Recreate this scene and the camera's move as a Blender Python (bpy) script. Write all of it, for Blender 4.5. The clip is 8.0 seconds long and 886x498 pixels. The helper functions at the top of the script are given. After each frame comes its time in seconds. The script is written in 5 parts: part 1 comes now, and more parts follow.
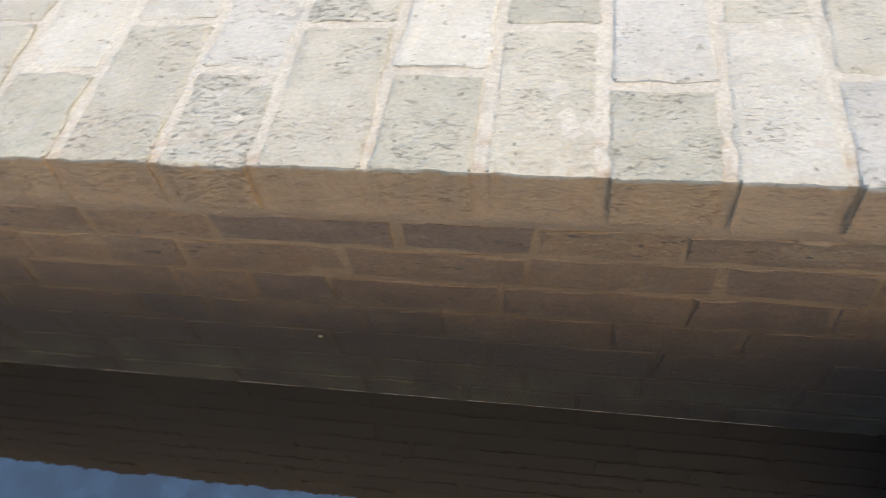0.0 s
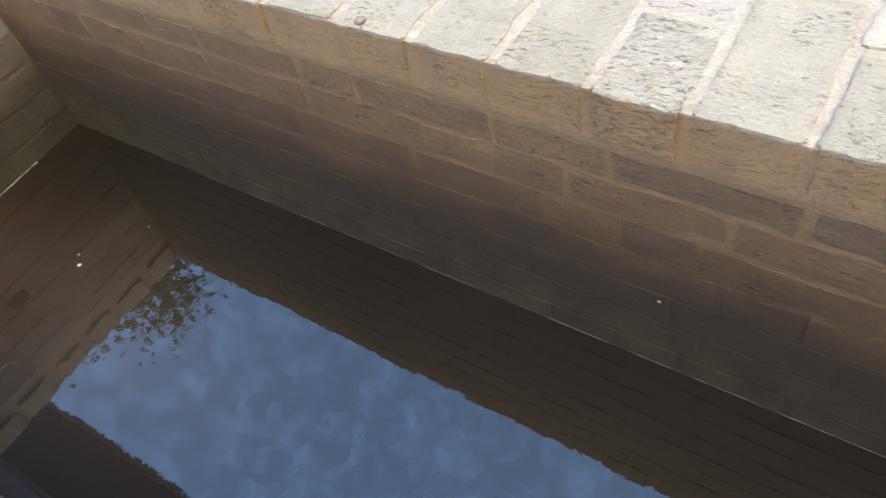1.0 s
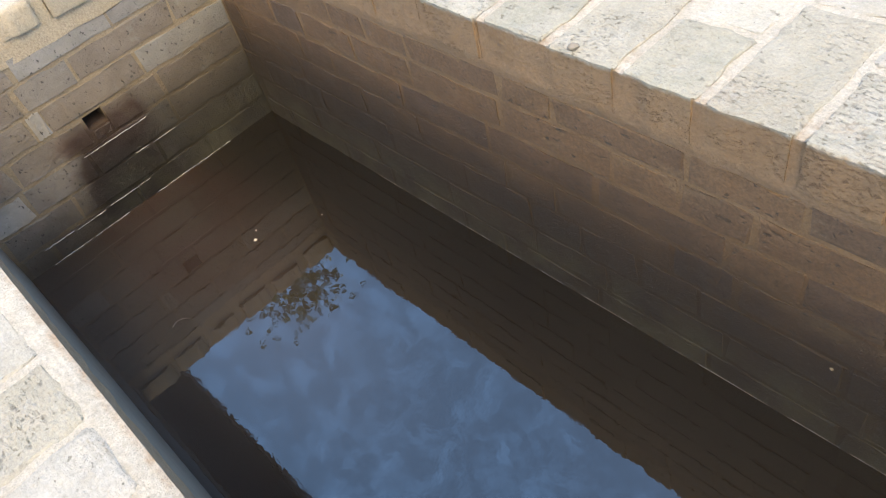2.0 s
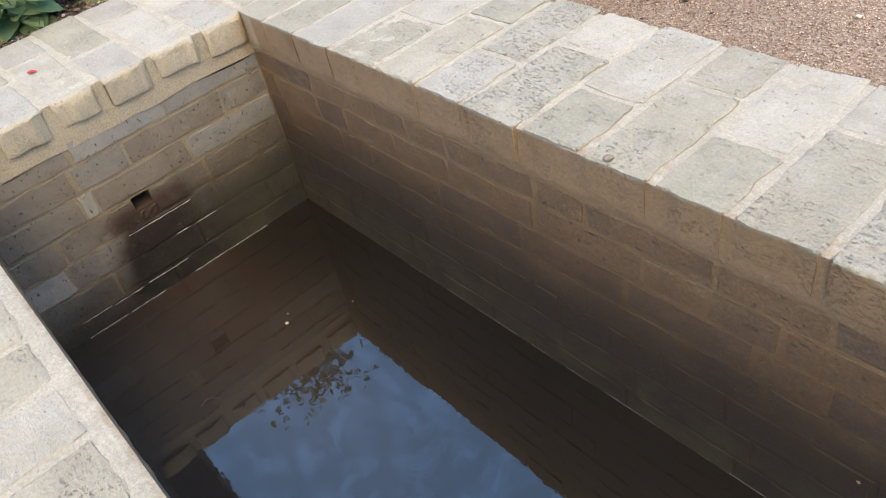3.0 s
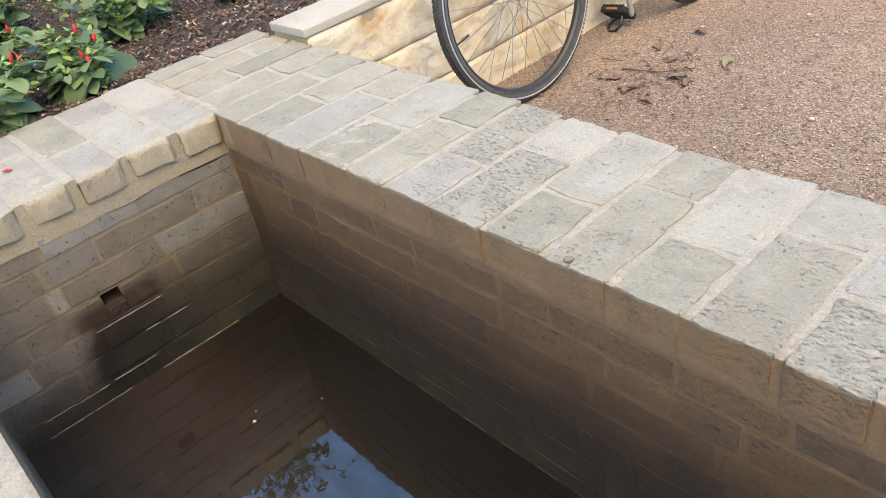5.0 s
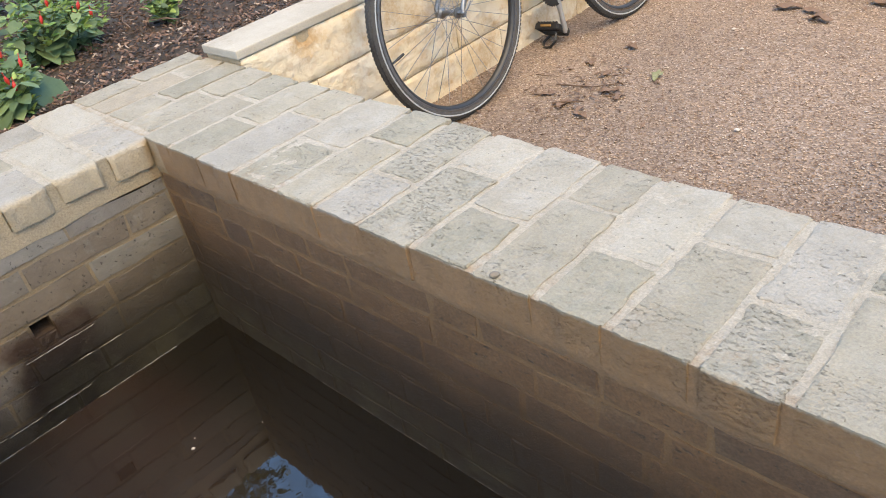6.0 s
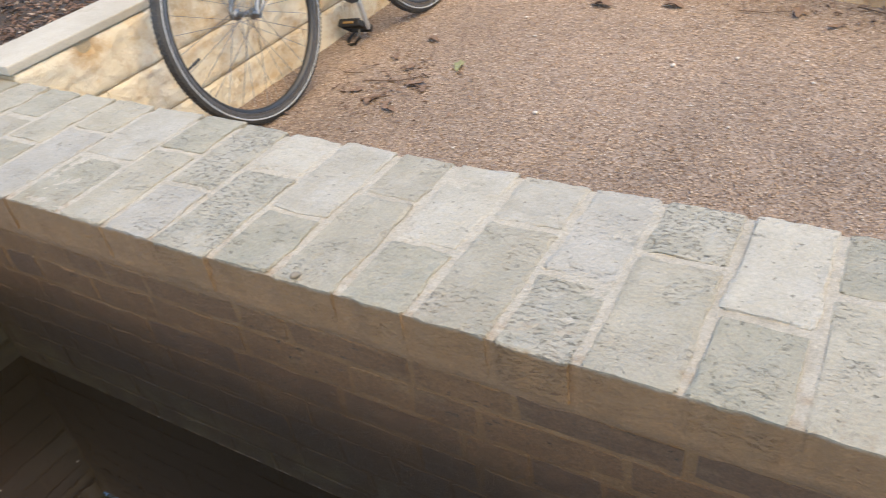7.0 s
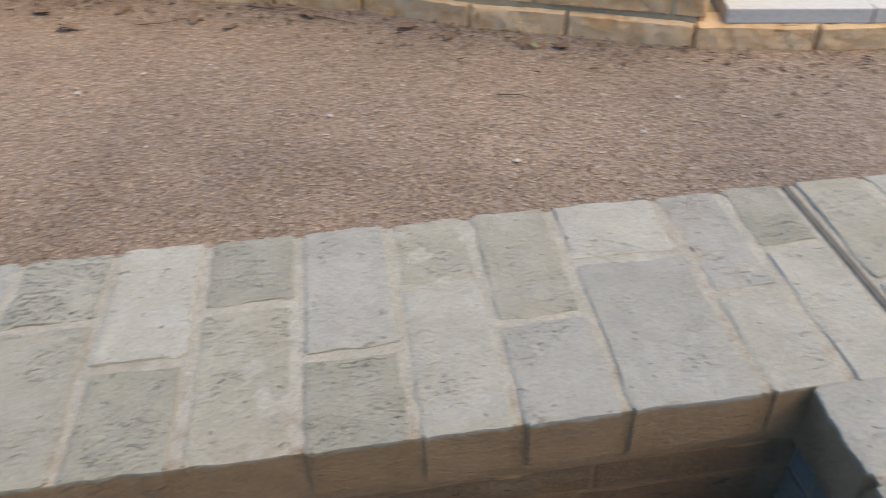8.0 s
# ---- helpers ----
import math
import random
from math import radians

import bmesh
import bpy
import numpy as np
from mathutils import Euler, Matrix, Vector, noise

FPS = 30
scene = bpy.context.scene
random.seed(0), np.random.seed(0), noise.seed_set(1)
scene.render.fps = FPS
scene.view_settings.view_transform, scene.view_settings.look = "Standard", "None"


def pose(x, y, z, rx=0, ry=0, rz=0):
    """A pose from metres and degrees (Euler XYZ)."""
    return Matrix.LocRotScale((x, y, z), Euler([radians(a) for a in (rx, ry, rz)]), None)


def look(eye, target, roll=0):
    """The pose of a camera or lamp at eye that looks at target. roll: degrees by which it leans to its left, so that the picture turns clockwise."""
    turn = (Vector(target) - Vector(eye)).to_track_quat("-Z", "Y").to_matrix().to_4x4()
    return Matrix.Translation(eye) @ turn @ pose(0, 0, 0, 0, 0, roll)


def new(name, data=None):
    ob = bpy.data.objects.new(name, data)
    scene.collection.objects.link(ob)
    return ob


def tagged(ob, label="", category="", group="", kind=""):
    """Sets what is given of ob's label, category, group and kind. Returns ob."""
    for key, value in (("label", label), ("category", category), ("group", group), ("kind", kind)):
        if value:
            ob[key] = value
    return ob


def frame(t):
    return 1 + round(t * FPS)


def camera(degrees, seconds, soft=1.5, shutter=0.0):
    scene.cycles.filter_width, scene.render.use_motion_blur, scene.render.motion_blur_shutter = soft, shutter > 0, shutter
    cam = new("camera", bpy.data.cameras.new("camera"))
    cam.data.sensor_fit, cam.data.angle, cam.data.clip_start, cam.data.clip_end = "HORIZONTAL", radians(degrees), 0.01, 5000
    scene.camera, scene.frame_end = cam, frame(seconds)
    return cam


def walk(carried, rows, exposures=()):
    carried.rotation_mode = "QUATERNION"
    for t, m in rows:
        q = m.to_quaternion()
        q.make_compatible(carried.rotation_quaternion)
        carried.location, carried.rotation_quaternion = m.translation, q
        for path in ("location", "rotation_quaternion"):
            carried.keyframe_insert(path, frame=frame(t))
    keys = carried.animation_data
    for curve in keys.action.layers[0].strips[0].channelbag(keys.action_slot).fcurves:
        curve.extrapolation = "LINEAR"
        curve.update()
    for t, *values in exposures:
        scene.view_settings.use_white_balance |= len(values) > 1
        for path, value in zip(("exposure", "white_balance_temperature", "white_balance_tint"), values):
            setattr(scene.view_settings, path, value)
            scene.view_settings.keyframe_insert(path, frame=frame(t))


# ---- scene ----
cam = camera(59.9, 8.0, soft=0.7, shutter=0.2)
EXPOSURES = [(0, 1.42, 7500, 5), (1.0, 1.66, 7500, 5), (1.5, 1.74, 7500, 5), (3.5, 1.22, 7500, 5), (5.5, 1.20, 7500, 5), (6.5, 1.12, 7500, 5), (7.5, 0.98, 7500, 5), (8, 0.62, 7500, 5)]
PATH = [
    (0, (1.6644, -0.4730, 0.5267), (1.2954, 0.7895, -1.2231), -10.2),
    (0.5, (1.5921, -0.4917, 0.5234), (0.8727, 0.6274, -1.2165), -14.0),
    (1, (1.5220, -0.5365, 0.5311), (0.5563, 0.4281, -1.1826), -16.4),
    (1.5, (1.4925, -0.5869, 0.5431), (0.3427, 0.2650, -1.1147), -16.9),
    (1.7, (1.4892, -0.5913, 0.5486), (0.2902, 0.2278, -1.0917), -17.0),
    (2.8, (1.4881, -0.6252, 0.5869), (0.1215, 0.2639, -0.8760), -13.7),
    (3, (1.4881, -0.6263, 0.5990), (0.1007, 0.2880, -0.8278), -13.4),
    (3.5, (1.5002, -0.6209, 0.6154), (0.0558, 0.3460, -0.7172), -12.8),
    (4, (1.5034, -0.6165, 0.6176), (0.0361, 0.3887, -0.6603), -12.4),
    (5.5, (1.5111, -0.5990, 0.6154), (0.0985, 0.5355, -0.6154), -10.9),
    (6, (1.5363, -0.5858, 0.6187), (0.1719, 0.6099, -0.6077), -10.7),
    (6.5, (1.5516, -0.5760, 0.6154), (0.2924, 0.7052, -0.6373), -10.3),
    (7, (1.5856, -0.5530, 0.6055), (0.5738, 0.8990, -0.6855), -8.9),
    (7.5, (1.6567, -0.4982, 0.5979), (1.1224, 1.1519, -0.7391), -6.2),
    (7.8, (1.7367, -0.4708, 0.5990), (1.6107, 1.2363, -0.7665), -4.3),
    (8, (1.7783, -0.4555, 0.5935), (1.9699, 1.2341, -0.7862), -2.1),
]
walk(cam, [(t, look(eye, target, roll)) for t, eye, target, roll in PATH], EXPOSURES)

# ---- light: open shade under a blue sky with thin cloud ----
SUN_UP, SUN_ROUND = 57.0, 117.0
world = bpy.data.worlds.new("sky")
scene.world = world
world.use_nodes = True
wn, wl = world.node_tree.nodes, world.node_tree.links
wn.clear()
sky = wn.new("ShaderNodeTexSky")
sky.sky_type, sky.sun_disc = "NISHITA", False
sky.air_density, sky.dust_density, sky.ozone_density = 1.3, 0.2, 4.5
sky.sun_elevation, sky.sun_rotation = radians(SUN_UP), radians(SUN_ROUND)
where = wn.new("ShaderNodeTexCoord")
puff = wn.new("ShaderNodeTexNoise")
puff.inputs["Scale"].default_value, puff.inputs["Detail"].default_value = 26.0, 12.0
puff.inputs["Roughness"].default_value = 0.70
puff.inputs["Distortion"].default_value = 0.6
band = wn.new("ShaderNodeValToRGB")
band.color_ramp.elements[0].position, band.color_ramp.elements[1].position = 0.46, 0.66
band.color_ramp.elements[0].color, band.color_ramp.elements[1].color = (0.42, 0.42, 0.42, 1), (0.84, 0.84, 0.84, 1)
cloud = wn.new("ShaderNodeMixRGB")
cloud.inputs["Color2"].default_value = (3.0, 6.4, 13.8, 1)
back, world_out = wn.new("ShaderNodeBackground"), wn.new("ShaderNodeOutputWorld")
back.inputs["Strength"].default_value = 0.15
wl.new(where.outputs["Generated"], puff.inputs["Vector"])
wl.new(puff.outputs["Fac"], band.inputs["Fac"])
wl.new(band.outputs["Color"], cloud.inputs["Fac"])
wl.new(sky.outputs["Color"], cloud.inputs["Color1"])
bright = wn.new("ShaderNodeValToRGB")
bright.color_ramp.elements[0].position, bright.color_ramp.elements[1].position = 0.67, 0.75
bright.color_ramp.elements[1].color = (0.55, 0.55, 0.55, 1)
crest = wn.new("ShaderNodeMixRGB")
crest.inputs["Color2"].default_value = (10.0, 13.5, 19.0, 1)
wl.new(puff.outputs["Fac"], bright.inputs["Fac"])
wl.new(bright.outputs["Color"], crest.inputs["Fac"])
wl.new(cloud.outputs["Color"], crest.inputs["Color1"])
wl.new(crest.outputs["Color"], back.inputs["Color"])
wl.new(back.outputs["Background"], world_out.inputs["Surface"])
lamp = bpy.data.lights.new("sun", "SUN")
lamp.energy, lamp.angle, lamp.color = 4.2, radians(60), (1.0, 0.75, 0.415)
sun = new("sun", lamp)
sun.matrix_world = look((0, 0, 0), (-0.78, 0.40, -1.36))

# ---- materials ----


class Mat:
    """A Principled material with a few short ways to add texture."""

    def __init__(self, name, rough=0.85, metal=0.0):
        self.mat = bpy.data.materials.new(name)
        self.mat.use_nodes = True
        self.n, self.l = self.mat.node_tree.nodes, self.mat.node_tree.links
        self.bsdf = self.n["Principled BSDF"]
        self.bsdf.inputs["Roughness"].default_value = rough
        self.bsdf.inputs["Metallic"].default_value = metal
        self.geo = self.n.new("ShaderNodeNewGeometry")
        self.info = self.n.new("ShaderNodeObjectInfo")
        self.high = None

    def link(self, a, b):
        self.l.new(a, b)

    def noise(self, scale, detail=4.0, rough=0.6, stretch=None, shift=(0, 0, 0)):
        vec = self.geo.outputs["Position"]
        m = self.n.new("ShaderNodeMapping")
        m.inputs["Scale"].default_value = stretch or (1, 1, 1)
        m.inputs["Location"].default_value = shift
        self.link(vec, m.inputs["Vector"])
        t = self.n.new("ShaderNodeTexNoise")
        t.inputs["Scale"].default_value, t.inputs["Detail"].default_value = scale, detail
        t.inputs["Roughness"].default_value = rough
        self.link(m.outputs["Vector"], t.inputs["Vector"])
        return t.outputs["Fac"]

    def voronoi(self, scale, out="Distance"):
        t = self.n.new("ShaderNodeTexVoronoi")
        t.inputs["Scale"].default_value = scale
        self.link(self.geo.outputs["Position"], t.inputs["Vector"])
        return t.outputs[out]

    def ramp(self, fac, stops):
        r = self.n.new("ShaderNodeValToRGB")
        while len(r.color_ramp.elements) < len(stops):
            r.color_ramp.elements.new(0.5)
        for e, (pos, col) in zip(r.color_ramp.elements, stops):
            e.position = pos
            e.color = (*col, 1) if isinstance(col, tuple) else (col, col, col, 1)
        self.link(fac, r.inputs["Fac"])
        return r.outputs["Color"]

    def mix(self, a, b, fac, mode="MIX"):
        m = self.n.new("ShaderNodeMixRGB")
        m.blend_type = mode
        for s, v in (("Color1", a), ("Color2", b), ("Fac", fac)):
            if isinstance(v, (int, float)):
                m.inputs[s].default_value = v if s == "Fac" else (v, v, v, 1)
            elif isinstance(v, tuple):
                m.inputs[s].default_value = (*v, 1)
            else:
                self.link(v, m.inputs[s])
        return m.outputs["Color"]

    def math(self, op, a, b=0.0):
        m = self.n.new("ShaderNodeMath")
        m.operation, m.use_clamp = op, op == "SUBTRACT"
        for s, v in zip(m.inputs, (a, b)):
            if isinstance(v, (int, float)):
                s.default_value = v
            else:
                self.link(v, s)
        return m.outputs["Value"]

    def axis(self, name):
        s = self.n.new("ShaderNodeSeparateXYZ")
        self.link(self.geo.outputs["Position"], s.inputs["Vector"])
        return s.outputs[name]

    def span(self, v, lo, hi):
        m = self.n.new("ShaderNodeMapRange")
        m.interpolation_type = "SMOOTHSTEP"
        m.inputs["From Min"].default_value, m.inputs["From Max"].default_value = lo, hi
        self.link(v, m.inputs["Value"])
        return m.outputs["Result"]

    def color(self, c, dull=0.54):
        """Sets the base colour, scaled evenly by dull."""
        if isinstance(c, tuple):
            self.bsdf.inputs["Base Color"].default_value = (*(v * dull for v in c), 1)
        else:
            self.link(self.mix(c, dull, 1.0, "MULTIPLY"), self.bsdf.inputs["Base Color"])
        return self

    def rough(self, v):
        self.link(v, self.bsdf.inputs["Roughness"])
        return self

    def bump(self, height, strength=0.5, distance=0.003):
        b = self.n.new("ShaderNodeBump")
        b.inputs["Strength"].default_value, b.inputs["Distance"].default_value = strength, distance
        self.link(height, b.inputs["Height"])
        if self.high is not None:
            self.link(self.high, b.inputs["Normal"])
        self.high = b.outputs["Normal"]
        self.link(self.high, self.bsdf.inputs["Normal"])
        return self


def inner_film_shade(m, base, tones):
    """The brown film that the pool leaves on the inner sides of its coping, with their dimmer, warm bounced light
    painted in.
    """
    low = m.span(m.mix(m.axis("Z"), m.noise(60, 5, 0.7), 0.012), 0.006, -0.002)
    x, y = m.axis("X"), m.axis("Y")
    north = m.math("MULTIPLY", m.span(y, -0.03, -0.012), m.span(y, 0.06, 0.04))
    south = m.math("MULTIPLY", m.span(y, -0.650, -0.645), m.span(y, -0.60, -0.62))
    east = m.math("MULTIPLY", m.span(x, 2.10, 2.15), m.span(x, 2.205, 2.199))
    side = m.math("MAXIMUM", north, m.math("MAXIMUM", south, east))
    # darker, warmer tones paint the shaded sides as well as the film
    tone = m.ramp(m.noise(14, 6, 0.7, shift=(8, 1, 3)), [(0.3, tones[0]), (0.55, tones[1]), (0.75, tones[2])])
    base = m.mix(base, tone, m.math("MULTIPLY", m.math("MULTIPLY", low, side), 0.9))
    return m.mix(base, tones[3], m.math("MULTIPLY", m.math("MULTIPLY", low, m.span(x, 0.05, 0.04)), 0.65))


def coping_stone(name, tone, pitted=0.4, lichen=0.3, bloom=0.4):
    """Weathered limestone: lime bloom, grey-green lichen, and chisel pits that run along x."""
    m = Mat(name, 0.9)
    base = m.ramp(m.info.outputs["Random"], [(0.0, tuple(0.90 * v for v in tone)), (0.5, tone), (1.0, tuple(1.08 * v for v in tone))])
    base = m.mix(base, m.ramp(m.noise(9, 6, 0.65), [(0.3, (0.86, 0.84, 0.80)), (0.65, (1.10, 1.09, 1.07))]), 0.8, "MULTIPLY")
    pale = m.ramp(m.noise(13, 7, 0.7, shift=(3, 1, 0)), [(0.46, 0.0), (0.64, 1.0)])
    base = m.mix(base, (0.655, 0.61, 0.53), m.math("MULTIPLY", pale, bloom))
    spread = m.ramp(m.noise(11, 6, 0.7, shift=(7, 2, 5)), [(0.40, 0.0), (0.60, 1.0)])
    specks = m.ramp(m.noise(90, 5, 0.75, (0.5, 1.0, 1.0)), [(0.40, 0.25), (0.60, 1.0)])
    base = m.mix(base, (0.34, 0.325, 0.245), m.math("MULTIPLY", m.math("MULTIPLY", spread, specks), lichen))
    pits = m.ramp(m.noise(190, 6, 0.8, (0.55, 1.0, 1.0), (2, 2, 2)), [(0.57 - 0.04 * pitted, 0.0), (0.68 - 0.04 * pitted, 1.0)])
    worn = m.ramp(m.noise(15, 4, 0.6, shift=(5, 5, 1)), [(0.54 - 0.14 * pitted, 0.0), (0.66 - 0.14 * pitted, 1.0)])
    holes = m.ramp(m.noise(110, 2, 0.5, shift=(9, 3, 1)), [(0.695, 0.0), (0.72, 1.0)])
    pit = m.math("MAXIMUM", m.math("MULTIPLY", pits, worn), holes)
    base = m.mix(base, (0.15, 0.13, 0.095), m.math("MULTIPLY", pit, 0.55 + 0.2 * pitted))
    base = inner_film_shade(m, base, ((0.28, 0.148, 0.058), (0.36, 0.198, 0.082), (0.31, 0.176, 0.080), (0.56, 0.445, 0.285)))
    base = m.mix(base, m.ramp(m.noise(230, 6, 0.85), [(0.3, 0.50), (0.7, 1.36)]), 0.5, "MULTIPLY")
    m.color(base)
    m.bump(m.noise(40, 9, 0.74), 0.8, 0.008).bump(m.noise(200, 4, 0.75, (0.5, 1, 1)), 0.8, 0.003).bump(m.math("SUBTRACT", 1.0, pit), 0.8, 0.003)
    return m.mat


def mortar(name, colour, film=False, rust=False, bed=False):
    m = Mat(name, 0.95)
    base = m.mix(colour, m.ramp(m.noise(18, 6, 0.7), [(0.3, (0.78, 0.77, 0.75)), (0.7, (1.12, 1.1, 1.08))]), 0.8, "MULTIPLY")
    if bed:
        base = inner_film_shade(m, base, ((0.29, 0.157, 0.064), (0.37, 0.202, 0.082), (0.36, 0.198, 0.082), (0.50, 0.395, 0.245)))
    base = m.mix(base, m.ramp(m.noise(260, 5, 0.82), [(0.3, 0.55), (0.7, 1.32)]), 0.7, "MULTIPLY")
    if rust:
        base = rusty(m, base)[0]
    # film, moisture and painted shade, darker towards the water
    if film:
        base = damp_shaded(m, base, -0.03, -0.12, True) if rust else damp_shaded(m, base)
    m.color(base)
    m.bump(m.noise(34, 8, 0.78), 0.9, 0.009).bump(m.noise(260, 4, 0.8), 0.7, 0.002)
    return m.mat


def damp_shaded(m, base, start=0.05, wet_from=-0.09, dry=False):
    """Brown film, algae and the dark band of moisture above the water, with a wavering edge; the darkening also paints
    in the shade low in the basin.
    """
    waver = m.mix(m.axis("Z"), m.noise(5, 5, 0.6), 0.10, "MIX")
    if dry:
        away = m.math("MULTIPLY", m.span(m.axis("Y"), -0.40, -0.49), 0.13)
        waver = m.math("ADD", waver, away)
    # these two multiplies carry the basin's shade as well as the dirt
    stain_shade = m.span(m.mix(waver, m.noise(14, 6, 0.7, (0.5, 0.5, 1.5)), 0.10), start, start - 0.24)
    base = m.mix(base, (0.33, 0.315, 0.28), m.math("MULTIPLY", stain_shade, 0.95), "MULTIPLY")
    wet_shade = m.span(waver, wet_from, wet_from - 0.20)
    base = m.mix(base, (0.19, 0.185, 0.15), m.math("MULTIPLY", wet_shade, 0.95), "MULTIPLY")
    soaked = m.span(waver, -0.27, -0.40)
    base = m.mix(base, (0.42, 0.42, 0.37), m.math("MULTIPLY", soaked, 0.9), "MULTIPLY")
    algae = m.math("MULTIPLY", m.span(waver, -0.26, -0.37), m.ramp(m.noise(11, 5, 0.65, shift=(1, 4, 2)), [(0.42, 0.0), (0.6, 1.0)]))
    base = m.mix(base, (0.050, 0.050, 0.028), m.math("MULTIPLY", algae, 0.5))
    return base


def rusty(m, base):
    """The dark rust run below the inlet."""
    y, z = m.math("ADD", m.axis("Y"), m.math("MULTIPLY", m.math("ADD", m.noise(13, 5, 0.65), -0.5), 0.16)), m.axis("Z")
    side = m.math("MULTIPLY", m.span(y, -0.47, -0.42), m.span(y, -0.23, -0.29))
    run = m.math("MULTIPLY", side, m.span(z, -0.250, -0.29))
    run = m.math("MULTIPLY", run, m.ramp(m.noise(16, 4, 0.6), [(0.22, 0.4), (0.42, 1.0)]))
    return m.mix(base, (0.085, 0.042, 0.026), m.math("MULTIPLY", run, 0.93)), run


def pool_brick():
    m = Mat("brown stained stone brick", 0.8)
    base = m.ramp(m.info.outputs["Random"], [(0.0, (0.265, 0.155, 0.074)), (0.35, (0.215, 0.126, 0.065)), (0.6, (0.285, 0.168, 0.080)), (0.85, (0.17, 0.106, 0.064)), (1.0, (0.245, 0.143, 0.070))])
    base = m.mix(base, m.ramp(m.noise(12, 6, 0.65), [(0.3, (0.7, 0.68, 0.66)), (0.7, (1.2, 1.16, 1.1))]), 0.8, "MULTIPLY")
    base = m.mix(base, (0.40, 0.28, 0.15), m.ramp(m.noise(8, 6, 0.7, (0.6, 1, 1.6), (4, 0, 1)), [(0.56, 0.0), (0.72, 0.6)]))
    pits = m.ramp(m.noise(120, 3, 0.6, (1, 1, 1)), [(0.66, 0.0), (0.71, 1.0)])
    hole = m.math("MULTIPLY", m.ramp(m.noise(55, 3, 0.6, (0.6, 1, 1.4), (3, 3, 9)), [(0.635, 0.0), (0.675, 1.0)]), m.ramp(m.noise(6, 3, 0.6), [(0.38, 0.0), (0.55, 1.0)]))
    base = m.mix(base, (0.05, 0.04, 0.03), m.math("MULTIPLY", m.math("MAXIMUM", pits, hole), 0.8))
    base = m.mix(base, m.ramp(m.noise(200, 5, 0.8), [(0.3, 0.5), (0.7, 1.45)]), 0.8, "MULTIPLY")
    base = damp_shaded(m, base)
    m.color(base)
    m.bump(m.noise(40, 9, 0.78), 0.9, 0.008).bump(m.noise(190, 4, 0.75), 0.7, 0.0025).bump(m.math("SUBTRACT", 1.0, m.math("MAXIMUM", pits, hole)), 0.8, 0.005)
    return m.mat


def grey_brick():
    m = Mat("grey pitted stone brick", 0.85)
    base = m.ramp(m.info.outputs["Random"], [(0.0, (0.265, 0.226, 0.184)), (0.25, (0.215, 0.181, 0.149)), (0.5, (0.29, 0.28, 0.262)), (0.7, (0.46, 0.44, 0.40)), (0.8, (0.20, 0.192, 0.18)), (1.0, (0.265, 0.232, 0.195))])
    base = m.mix(base, m.ramp(m.noise(14, 6, 0.65), [(0.3, (0.72, 0.72, 0.70)), (0.7, (1.18, 1.16, 1.14))]), 0.8, "MULTIPLY")
    pits = m.ramp(m.noise(140, 2, 0.5, (1, 1, 0.8)), [(0.66, 0.0), (0.70, 1.0)])
    base = m.mix(base, (0.06, 0.055, 0.05), m.math("MULTIPLY", pits, 0.85))
    base = m.mix(base, (0.34, 0.335, 0.32), m.ramp(m.noise(18, 6, 0.7, shift=(1, 7, 3)), [(0.58, 0.0), (0.72, 0.6)]))
    base, run = rusty(m, base)
    base = damp_shaded(m, base, -0.03, -0.12, True)
    m.color(base)
    m.rough(m.math("SUBTRACT", 0.85, m.math("MULTIPLY", run, 0.45)))
    m.bump(m.noise(50, 8, 0.76), 0.8, 0.007).bump(m.noise(210, 4, 0.75), 0.6, 0.0025).bump(m.math("SUBTRACT", 1.0, pits), 0.8, 0.005)
    return m.mat


def cream_block(name="rough cream limestone block", wash=None):
    m = Mat(name, 0.9)
    base = m.ramp(m.noise(5, 6, 0.65), [(0.3, (0.80, 0.64, 0.43)), (0.48, (0.90, 0.79, 0.60)), (0.68, (0.93, 0.86, 0.73))])
    base = m.mix(base, (0.66, 0.42, 0.19), m.ramp(m.noise(9, 8, 0.75, shift=(2, 2, 2)), [(0.47, 0.0), (0.66, 0.8)]))
    base = m.mix(base, (0.16, 0.11, 0.06), m.ramp(m.noise(7, 6, 0.7, (1.6, 1.6, 0.6), (9, 2, 4)), [(0.66, 0.0), (0.76, 0.7)]))
    base = m.mix(base, m.ramp(m.info.outputs["Random"], [(0, (0.9, 0.88, 0.86)), (1, (1.06, 1.04, 1.0))]), 1.0, "MULTIPLY")
    if not wash:
        # the iron stain round one hollow
        yy = m.math("MULTIPLY", m.math("ADD", m.axis("Y"), -0.552), 20.0)
        zz = m.math("MULTIPLY", m.math("ADD", m.axis("Z"), 0.004), 26.0)
        far = m.math("ADD", m.math("MULTIPLY", yy, yy), m.math("MULTIPLY", zz, zz))
        far = m.math("ADD", far, m.math("MULTIPLY", m.noise(40, 6, 0.7), 3.0))
        base = m.mix(base, (0.45, 0.25, 0.09), m.math("MULTIPLY", m.span(far, 2.8, 1.2), 0.8))
    if wash:
        base = m.mix(base, wash, 0.8, "MULTIPLY")
    m.color(base, 0.80)
    m.bump(m.noise(24, 9, 0.78), 1.0, 0.016).bump(m.noise(120, 5, 0.75), 0.8, 0.005)
    return m.mat


